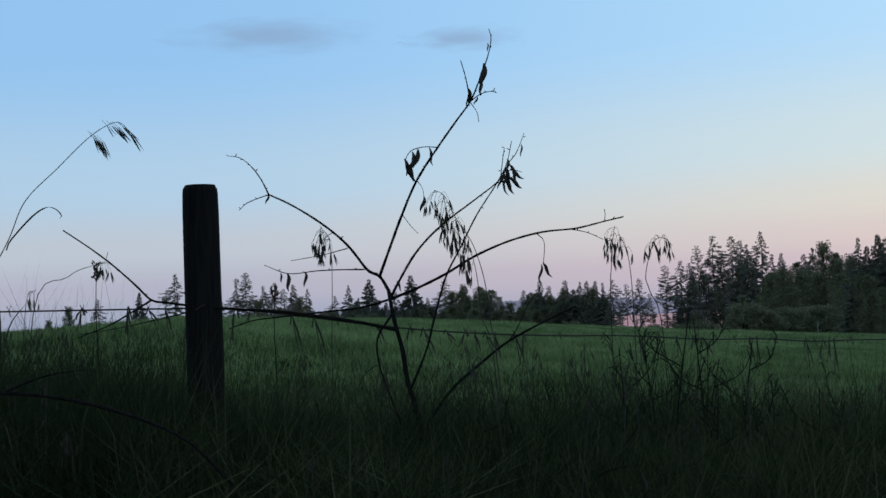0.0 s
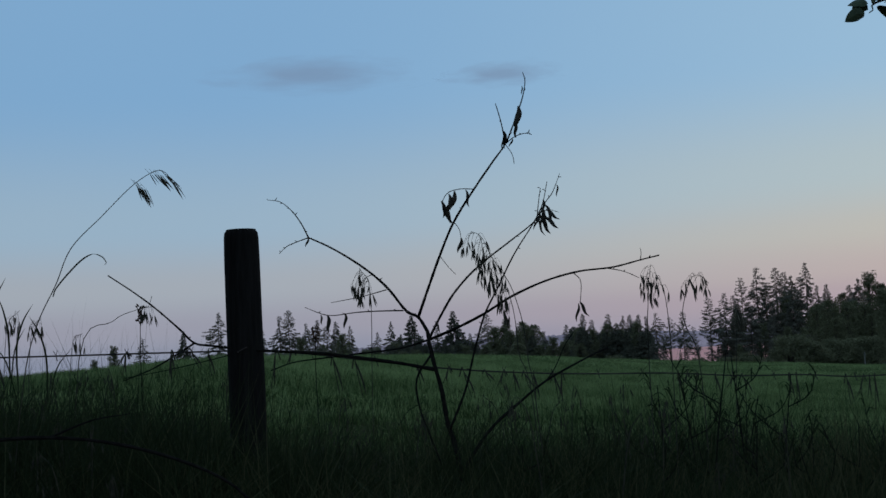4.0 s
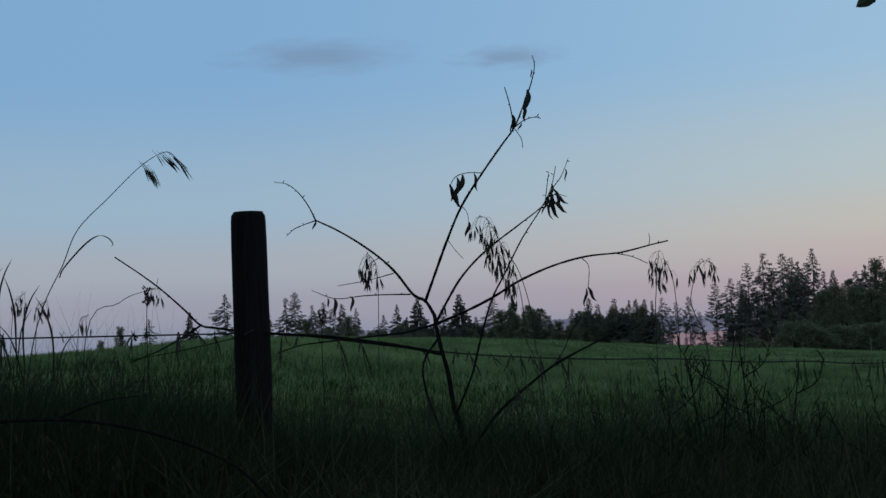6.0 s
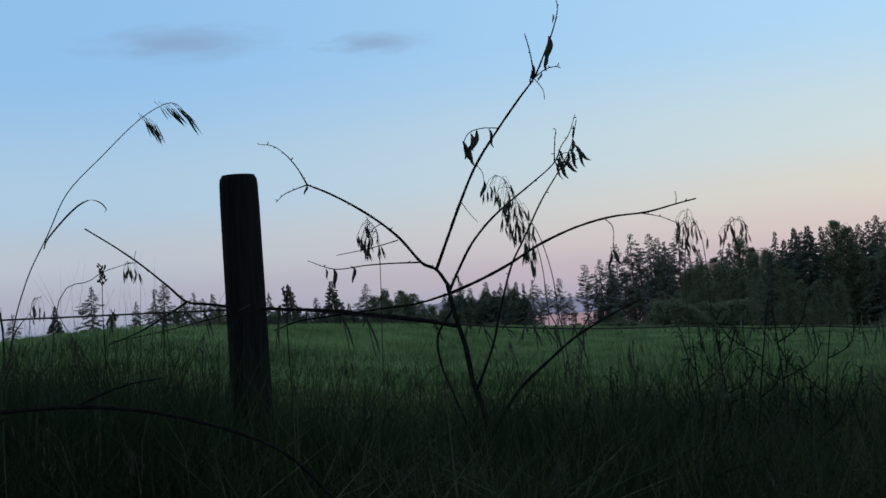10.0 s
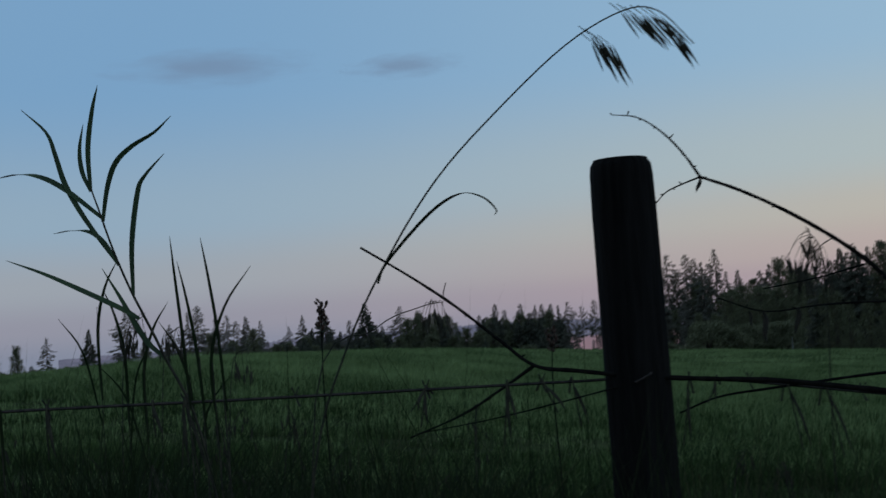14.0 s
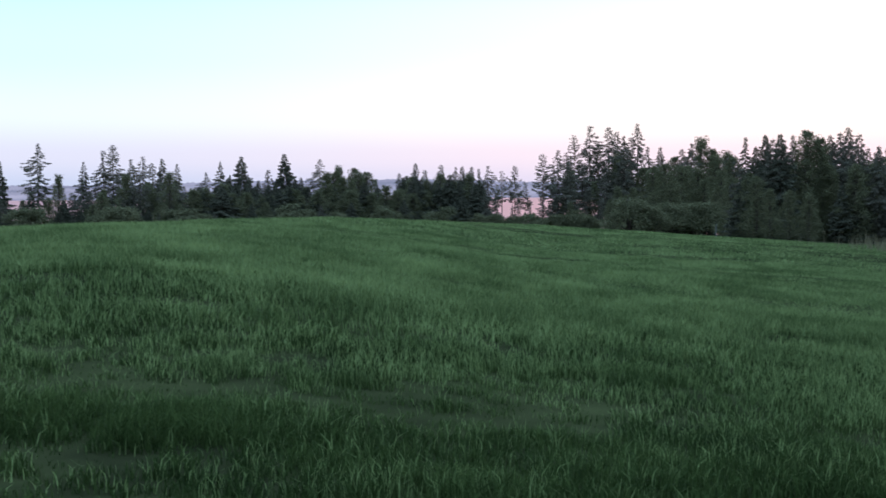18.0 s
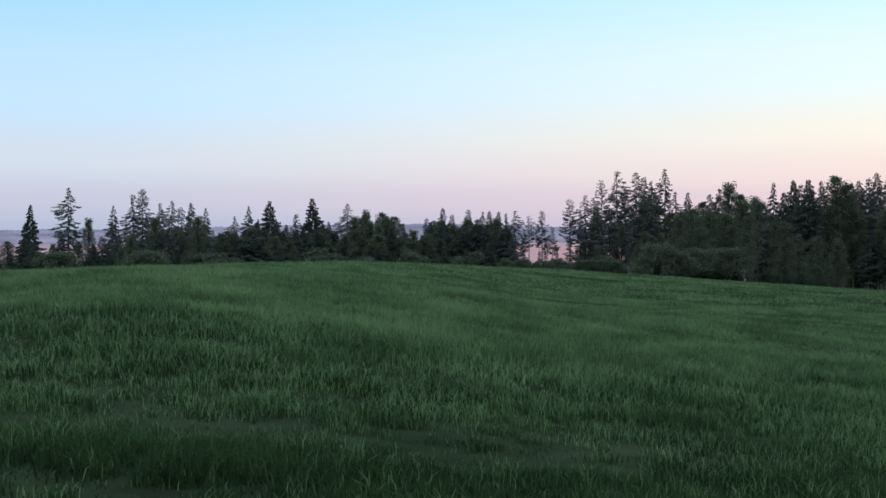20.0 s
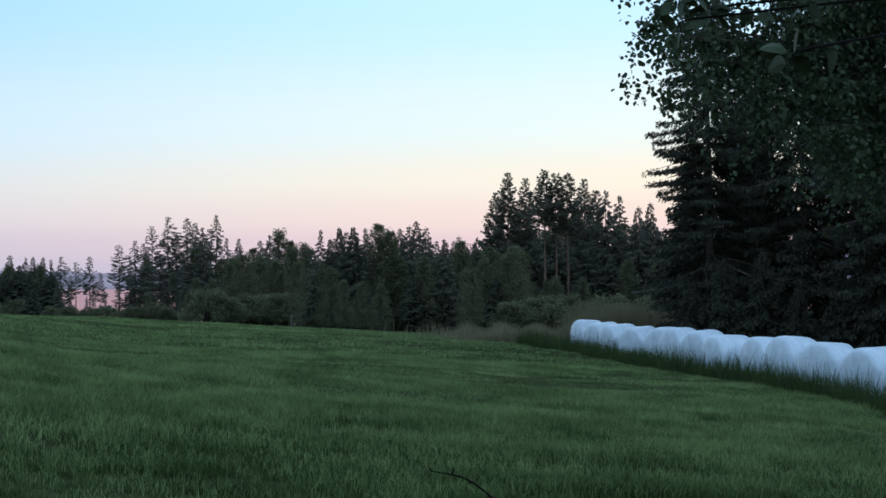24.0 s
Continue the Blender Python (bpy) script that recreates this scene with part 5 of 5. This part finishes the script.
STAND_DARK = [(18.4, .0386, "s"), (19.2, .0397, "d"), (19.8, .0405, "d"), (20.3, .0396, "s"), (20.9, .0437, "b"), (21.4, .0380, "b"), (21.8, .0394, "s"), (22.2, .0410, "s"), (22.5, .0449, "s"), (22.9, .0400, "s"), (23.7, .0310, "s"), (24.4, .0300, "b"), (25.0, .0290, "s"), (19.5, .037, "s"), (18.8, .0314, "d")]
STAND_PINES = [(25.9, .0654, "m"), (26.45, .0802, "m"), (27.2, .0760, "m"), (27.0, .060, "m"), (28.0, .0814, "n"), (28.5, .0788, "n"), (29.0, .0788, "n"), (29.7, .0749, "m"), (30.2, .066, "m"), (30.6, .0664, "s"), (31.2, .0621, "s"), (32.0, .0537, "s"), (32.5, .0565, "s")]
WIDEN = {"b": 1.15, "a": 1.2}
for stand, dist in ((STAND_WEST, 235), (STAND_MIDDLE, 228), (STAND_SHORE, 232), (STAND_TALL, 215), (STAND_EAST, 175), (STAND_DARK, 112), (STAND_PINES, 135)):
    for az, el, kind in stand:
        plant(kind, az, dist * (0.9 if kind == "n" else tree_rd.uniform(0.96, 1.04)), el, widen=WIDEN.get(kind, 1.0))
# lower growth that closes the wood
for k in range(16):
    plant("dds"[k % 3], -4.3 + 4.2 * k / 15, tree_rd.uniform(216, 226), tree_rd.uniform(0.001, 0.011), widen=1.45)
for k in range(6):
    plant("b", 0.7 + 1.7 * k / 5, tree_rd.uniform(216, 226), tree_rd.uniform(0.006, 0.015), widen=1.5)
for k in range(16):
    plant("dbs"[k % 3], 4.1 + 3.1 * k / 15, tree_rd.uniform(218, 228), tree_rd.uniform(0.004, 0.013), widen=1.4)
for k in range(14):
    plant("sab"[k % 3], -9.2 + 3.9 * k / 13, tree_rd.uniform(216, 228), tree_rd.uniform(0.0, 0.016), widen=1.3)
for k in range(8):
    plant("ab"[k % 2], 10.6 + 3.6 * k / 7, tree_rd.uniform(208, 220), tree_rd.uniform(0.004, 0.028), widen=1.3)
for k in range(44):
    plant("bbd"[k % 3], -5.0 + 9.6 * k / 43 + tree_rd.uniform(-0.2, 0.2), tree_rd.uniform(208, 224), tree_rd.uniform(-0.007, 0.006), widen=2.0)
for k in range(16):
    plant(tree_rd.choice("bsd"), 4.0 + 3.2 * k / 15 + tree_rd.uniform(-0.1, 0.1), tree_rd.uniform(215, 240), tree_rd.uniform(0.0, 0.012), widen=1.3)
for k in range(14):
    plant("bds"[k % 3], -16.5 + 11 * k / 13 + tree_rd.uniform(-0.4, 0.4), tree_rd.uniform(212, 224), tree_rd.uniform(-0.013, 0.001), widen=1.6)
for k in range(30):
    plant("dbsw"[k % 4], -9.5 + 16.4 * k / 29 + tree_rd.uniform(-0.3, 0.3), tree_rd.uniform(200, 214), tree_rd.uniform(-0.017, -0.005), widen=1.5)
for k in range(12):
    plant("bd"[k % 2], -16.2 + 7.5 * k / 11 + tree_rd.uniform(-0.3, 0.3), tree_rd.uniform(215, 240), tree_rd.uniform(-0.012, 0.0), widen=1.3)
for k in range(12):
    plant("ab"[k % 2], 10.3 + 3.6 * k / 11 + tree_rd.uniform(-0.2, 0.2), tree_rd.uniform(196, 214), tree_rd.uniform(-0.016, -0.006), widen=1.1)
for k in range(7):
    plant("w", 10.0 + 4.4 * k / 6 + tree_rd.uniform(-0.3, 0.3), tree_rd.uniform(190, 205), tree_rd.uniform(-0.024, -0.015), widen=1.0)
for k in range(9):
    plant("dw"[k % 2], -16 + 12 * k / 8 + tree_rd.uniform(-0.5, 0.5), tree_rd.uniform(198, 210), tree_rd.uniform(-0.016, -0.006), widen=1.6)
for k in range(6):
    plant("a", 7.6 + 2.3 * k / 5 + tree_rd.uniform(-0.15, 0.15), tree_rd.uniform(204, 216), tree_rd.uniform(-0.014, 0.002), widen=0.95)
for k in range(9):
    plant("w", 7.3 + 2.7 * k / 8 + tree_rd.uniform(-0.15, 0.15), tree_rd.uniform(190, 200), tree_rd.uniform(-0.0215, -0.017), widen=1.2)
for az in (11.2, 11.55, 11.85, 12.2):
    plant("w", az, 186, -0.0225)
plant("w", 13.6, 120, -0.006, widen=1.3)
plant("w", 14.5, 120, -0.010, widen=1.2)
for k in range(6):
    plant("a", 10.4 + 3.6 * k / 5, tree_rd.uniform(205, 225), tree_rd.uniform(0.006, 0.03))
for k in range(7):
    plant("b", 12.8 + 2.0 * k / 6, tree_rd.uniform(195, 215), tree_rd.uniform(-0.010, 0.012), widen=1.2)
for k in range(18):
    plant(tree_rd.choice("bbs"), 14.6 + 4 * k / 17, tree_rd.uniform(140, 165), tree_rd.uniform(0.0, 0.026), widen=1.35)
for k in range(36):
    plant(tree_rd.choice("bbd"), 17.8 + 9.2 * k / 35, tree_rd.uniform(98, 125), tree_rd.uniform(-0.004, 0.027), widen=1.3)
for k in range(32):
    plant(tree_rd.choice("bdds"), 29.7 + 5.7 * k / 31, tree_rd.uniform(122, 150), tree_rd.uniform(0.01, 0.045), widen=1.2)
for k in range(14):
    plant(tree_rd.choice("bbd"), 24.6 + 5 * k / 13, tree_rd.uniform(112, 128), tree_rd.uniform(0.0, 0.03) if k < 7 else tree_rd.uniform(-0.02, 0.01), widen=1.25)
for k in range(12):
    plant("w", 26.5 + 8 * k / 11 + tree_rd.uniform(-0.3, 0.3), tree_rd.uniform(92, 104), tree_rd.uniform(-0.024, -0.008), widen=1.2)
# far wood behind everything, to the east
for k in range(36):
    plant("s", 20 + 9 * k / 35 + tree_rd.uniform(-0.1, 0.1), tree_rd.uniform(230, 300), tree_rd.uniform(0.024, 0.034))
# undergrowth behind the bare pine trunks, and shrubs along the near shore
for k in range(9):
    plant("dsb"[k % 3], 27.5 + 2.2 * k / 8, tree_rd.uniform(146, 162), tree_rd.uniform(0.034, 0.05), widen=1.3)
for az in (10.35, 10.6, 10.9, 11.15, 11.4, 11.7, 12.0):
    plant("w", az, 182, -0.0185, widen=1.2)
for az in (15.2, 15.5, 15.8, 16.3, 16.6, 16.95):
    plant("w", az, 135, -0.0095, widen=1.2)


# ---------------------------------------------------------------- the dark spruces behind the bales
def big_spruce(x, y, h, seed, width, size=0.24):
    t = spruce(h, seed, width, 0.02, int(70 * h ** 0.5), size, 0.7, 0.0, M_SPRUCE_SHADED, tuft=20.0, lop=0.25, fuzz=0.6, slim=0.26)
    t.name = "spruce_tree"
    tagged(t, "large dark spruce standing behind the hay bales", "tree")
    t.location = (x, y, ground_at(x, y) - 0.1)
    return t


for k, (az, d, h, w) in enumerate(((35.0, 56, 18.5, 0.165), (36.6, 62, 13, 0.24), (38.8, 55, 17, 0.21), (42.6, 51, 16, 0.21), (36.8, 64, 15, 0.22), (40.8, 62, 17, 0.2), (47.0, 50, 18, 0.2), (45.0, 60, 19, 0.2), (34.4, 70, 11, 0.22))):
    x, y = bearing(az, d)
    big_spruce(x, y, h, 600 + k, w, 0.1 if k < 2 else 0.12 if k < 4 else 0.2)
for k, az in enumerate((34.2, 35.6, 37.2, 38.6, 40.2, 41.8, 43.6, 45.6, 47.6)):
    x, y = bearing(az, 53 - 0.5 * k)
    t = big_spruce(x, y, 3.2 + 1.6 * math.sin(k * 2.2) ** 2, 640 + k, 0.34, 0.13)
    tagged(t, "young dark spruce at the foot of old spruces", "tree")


# ---------------------------------------------------------------- wrapped bales
def bale_mesh(seed):
    """A round bale in plastic wrap: rounded rims, bulging ends, shallow creases."""
    rd = random.Random(seed)
    bm = bmesh.new()
    seg, R, L = 36, 0.66, 1.2
    prof = [(-L / 2 - 0.03, 0.0), (-L / 2 - 0.028, 0.25 * R), (-L / 2 - 0.02, 0.6 * R), (-L / 2 - 0.005, 0.84 * R), (-L / 2 + 0.03, 0.95 * R), (-L / 2 + 0.1, R), (-L / 4, 1.015 * R), (0, 1.02 * R), (L / 4, 1.015 * R), (L / 2 - 0.1, R), (L / 2 - 0.03, 0.95 * R), (L / 2 + 0.005, 0.84 * R), (L / 2 + 0.02, 0.6 * R), (L / 2 + 0.028, 0.25 * R), (L / 2 + 0.03, 0.0)]
    ph = [rd.uniform(0, 6.28) for _ in range(4)]
    rings = []
    for j, (px, pr) in enumerate(prof):
        if pr == 0:
            rings.append([bm.verts.new((px, 0, 0))])
            continue
        ring = []
        for k in range(seg):
            a = 2 * math.pi * k / seg
            r = pr * (1 + 0.012 * math.sin(5 * a + ph[0] + j) + 0.008 * math.sin(11 * a + ph[1] - 2 * j) + 0.014 * math.sin(2 * a + ph[2]))
            z = r * math.sin(a)
            if z < -0.54:
                z = -0.54 + (z + 0.54) * 0.35
            ring.append(bm.verts.new((px + 0.006 * math.sin(7 * a + ph[3]), r * math.cos(a) * 1.02, z)))
        rings.append(ring)
    for a, b in zip(rings, rings[1:]):
        for k in range(seg):
            if len(a) == 1:
                bm.faces.new((a[0], b[(k + 1) % seg], b[k]))
            elif len(b) == 1:
                bm.faces.new((a[k], a[(k + 1) % seg], b[0]))
            else:
                bm.faces.new((a[k], a[(k + 1) % seg], b[(k + 1) % seg], b[k]))
    bmesh.ops.recalc_face_normals(bm, faces=bm.faces)
    return bm


BALE_FAR, BALE_NEAR = bearing(30.0, 56.0), bearing(41.7, 34.8)
bales = []
for v in range(3):
    ob = part("hay_bale", bale_mesh(70 + v), M_BALE, smooth=True)
    tagged(ob, "white plastic-wrapped round hay bale in a row on grass", "hay bale", group="hay bales")
    bales.append(ob)
bale_rd = random.Random(9)
N_BALES = 17
for k in range(N_BALES):
    u = 0.0915 * k - 0.012 + bale_rd.uniform(-0.012, 0.012)
    x = BALE_FAR[0] + (BALE_NEAR[0] - BALE_FAR[0]) * u + bale_rd.uniform(-0.22, 0.22)
    y = BALE_FAR[1] + (BALE_NEAR[1] - BALE_FAR[1]) * u
    m = Matrix.Translation((x, y, ground_at(x, y) + 0.57)) @ Matrix.Rotation(radians(6) + bale_rd.uniform(-0.22, 0.22), 4, "Z") @ Matrix.Rotation(bale_rd.uniform(-0.06, 0.06), 4, "Y") @ Matrix.Diagonal((bale_rd.uniform(0.9, 1.06), bale_rd.uniform(0.96, 1.04), bale_rd.uniform(0.93, 1.1), 1))
    if k < 3:
        bales[k].matrix_world = m
    else:
        copy_thing(bales[bale_rd.randrange(3)], m)


def make_bank_grass():
    """Uncut grass at the foot of the bales and straw-coloured grass on the bank behind."""
    r = np.random.default_rng(14)
    n = 15000
    u = r.uniform(-0.25, 1.5, n)
    off = r.uniform(-1.75, -0.8, n)
    px = BALE_FAR[0] + (BALE_NEAR[0] - BALE_FAR[0]) * u + off + 0.25 * np.sin(9 * u)
    py = BALE_FAR[1] + (BALE_NEAR[1] - BALE_FAR[1]) * u
    h = 0.3 + 0.75 * r.random(n) ** 1.6 * (0.35 + 0.65 * np.sin(23 * u + 3 * np.sin(7 * u)) ** 2)
    a = blades(px, py, h, r.uniform(0.012, 0.03, n), r.uniform(0.1, 0.5, n), r, False)
    join_blades("bale_row_weeds", [a], M_WEED, "dark weeds and uncut grass along the bale row")
    n = 24000
    az, d = 29.5 + r.normal(0, 2.3, n), 64 + 24 * r.random(n) ** 1.5
    bx, by = -0.75 + d * np.sin(np.radians(az)), -1.45 + d * np.cos(np.radians(az))
    b = blades(bx, by, (0.25 + 0.9 * r.random(n) * (0.5 + 0.5 * np.sin(2.1 * az) ** 2)), r.uniform(0.02, 0.045, n), r.uniform(0.05, 0.4, n), r, False)
    n = 16000
    az, d = 31.7 + r.normal(0, 1.0, n), r.uniform(60, 66, n)
    bx, by = -0.75 + d * np.sin(np.radians(az)), -1.45 + d * np.cos(np.radians(az))
    b2 = blades(bx, by, r.uniform(0.9, 2.3, n), r.uniform(0.02, 0.045, n), r.uniform(0.05, 0.35, n), r, False)
    join_blades("dry_bank_grass", [b, b2], M_STRAW, "tall straw-coloured dry grass at the wood's edge")


make_bank_grass()


# ---------------------------------------------------------------- the birch that hangs over the field
def leaf_set(centres, size, rnd, hang=0.6):
    """Small pointed leaves, each a folded pair of quads."""
    n = len(centres)
    d = rnd.normal(size=(n, 3))
    d[:, 2] = d[:, 2] * 0.6 - hang * 1.6
    d /= np.linalg.norm(d, axis=1, keepdims=True)
    s = np.cross(d, rnd.normal(size=(n, 3)))
    s /= np.linalg.norm(s, axis=1, keepdims=True)
    nn = np.cross(d, s)
    L = size * rnd.uniform(0.65, 1.25, (n, 1))
    p = [centres, centres + d * L * 0.35 + s * L * 0.36 + nn * L * 0.08, centres + d * L * 0.35 - s * L * 0.36 + nn * L * 0.08, centres + d * L * 0.72 + s * L * 0.24 + nn * L * 0.05, centres + d * L * 0.72 - s * L * 0.24 + nn * L * 0.05, centres + d * L]
    v = np.stack(p, 1).reshape(-1, 3)
    i = np.arange(n)[:, None] * 6
    return v, np.concatenate([i + [0, 1, 5], i + [1, 3, 5], i + [0, 5, 2], i + [2, 5, 4]])


def make_birch():
    rnd = np.random.default_rng(81)
    bx, by = 12.2, 11.2
    bz = ground_at(bx, by)
    t = thing("birch_tree", "leafy birch with hanging twigs overhanging the field", "tree", (bx, by, bz))
    bm = bmesh.new()
    tube(bm, [(0, 0, -0.2), (0.1, 0.05, 2.5), (-0.1, 0.1, 5), (0.1, 0, 8), (0.0, 0, 11)], 0.17, 0.03, 10, 4)
    part("trunk", bm, M_BIRCHBARK, t)
    tips = [(6.05, 9.1, 3.9), (6.3, 9.3, 4.5), (6.5, 9.0, 5.0), (6.35, 9.0, 3.8), (6.8, 9.1, 3.6), (7.4, 9.3, 3.3), (8.0, 9.0, 3.0), (8.6, 9.4, 2.9), (6.6, 9.6, 4.2), (6.9, 8.8, 4.9), (7.2, 9.4, 3.9), (7.6, 9.0, 4.6), (7.9, 9.8, 5.6), (8.3, 9.2, 3.5), (8.7, 9.7, 4.4), (9.1, 9.0, 3.2), (9.4, 9.6, 5.2), (9.8, 9.1, 2.9), (10.2, 9.9, 4.0), (10.6, 9.2, 2.5), (11.0, 9.6, 3.4), (11.4, 9.0, 2.4), (7.0, 10.4, 6.2), (8.2, 10.6, 6.6), (9.4, 10.2, 6.4), (10.4, 10.4, 5.6), (11.6, 9.6, 4.6), (12.6, 9.4, 3.0), (13.4, 9.8, 4.2), (6.4, 9.8, 6.4), (7.4, 9.2, 7.2), (9.0, 9.4, 7.6), (10.6, 9.4, 7.2), (12.0, 9.8, 6.2), (13.6, 10.6, 6.0), (9.9, 8.6, 2.2), (10.9, 8.4, 1.9), (12.0, 8.6, 2.0), (9.2, 8.9, 4.0), (10.0, 9.4, 4.8), (8.6, 9.0, 5.0), (9.4, 9.2, 3.6), (10.4, 9.0, 3.4), (8.2, 9.4, 4.2), (7.8, 9.2, 5.2), (11.2, 9.0, 4.0), (11.8, 9.2, 3.2), (9.0, 9.6, 6.0), (10.2, 9.6, 6.4)]
    for e in tips:
        tip = Vector(e) - Vector((bx, by, bz))
        z = max(1.8, tip.z * 0.8)
        b = bmesh.new()
        line = tube(b, [(0, 0, z - 0.4), tuple(Vector((0, 0, z)).lerp(tip, 0.5) + Vector((0, 0, 0.5))), tuple(tip)], 0.035, 0.006, 5, 7)
        limb = part("limb", b, M_BARK, t)
        cs = []
        for q in line[4:]:
            for s in range(5):
                ln = rnd.uniform(0.3, 1.0)
                dx, dy = rnd.normal(0, 0.2), rnd.normal(0, 0.24)
                m = int(ln * 54)
                u = rnd.random(m)
                cs.append(np.stack([q.x + dx * u * 1.2 + rnd.normal(0, 0.05, m), q.y + dy * u * 1.2 + rnd.normal(0, 0.05, m), q.z + 0.15 * np.sin(u * 3) - ln * u], -1))
        v, f = leaf_set(np.concatenate(cs), 0.064, rnd)
        part("foliage", (v, f), M_BIRCHLEAF, limb)
    return t


make_birch()


def make_sallow():
    """A broad-leaved tree whose one long branch reaches over the verge."""
    rnd = np.random.default_rng(83)
    bx, by = 7.4, 3.2
    bz = ground_at(bx, by)
    t = thing("sallow_tree", "broad-leaved sallow reaching a branch over the verge", "tree", (bx, by, bz))
    o = Vector((bx, by, bz))
    bm = bmesh.new()
    tube(bm, [(0, 0, -0.2), (0.05, 0.1, 1.8), (-0.1, 0.15, 3.4), (-0.2, 0.2, 5.2)], 0.09, 0.03, 8, 4)
    part("trunk", bm, M_BARK, t)
    for e, n in (((3.46, 4.76, 3.24), 34), ((2.87, 3.0, 2.42), 6), ((3.46, 4.7, 3.03), 14), ((3.5, 4.75, 2.9), 12), ((3.74, 4.8, 3.0), 18), ((3.7, 4.8, 3.3), 26), ((3.95, 4.8, 3.45), 30), ((4.2, 4.85, 3.4), 26), ((4.5, 4.9, 3.6), 26), ((5.2, 4.4, 4.2), 24), ((6.2, 4.3, 4.9), 24)):
        b = bmesh.new()
        end = Vector(e) - o
        line = tube(b, [(-0.1, 0.15, 3.2), tuple(end * 0.5 + Vector((0, 0, 2.0))), tuple(end + Vector((0.25, 0, 0.1))), tuple(end)], 0.014, 0.003, 5, 6)
        limb = part("limb", b, M_TWIG, t)
        for k in range(n):
            q = line[-1 - int(rnd.random() ** 1.6 * 9)]
            d = Vector((rnd.normal(0, 1), rnd.normal(0, 1), rnd.normal(-0.2, 0.7))).normalized()
            a = q + d * 0.03
            L = rnd.uniform(0.08, 0.125)
            lb = bmesh.new()
            blade(lb, [a, a + d * L * 0.35 + Vector((0, 0, 0.01)), a + d * L * 0.7, a + d * L + Vector((0, 0, -0.015))], L * 0.62, fold=0.2, side=tuple(d.cross(Vector((rnd.normal(), rnd.normal(), rnd.normal())))), root=0.35, per=3)
            part("leaf", lb, M_BIRCHLEAF, limb)
    return t


make_sallow()

# the patterns that were copied stand out of the way at first: plant them in the far wood
spot = 0
for sources in KINDS.values():
    for src in sources:
        x, y = bearing(44 + 0.75 * spot, 150 + 37 * spot % 41)
        src.location = (x, y, ground_at(x, y) - 0.15)
        spot += 1
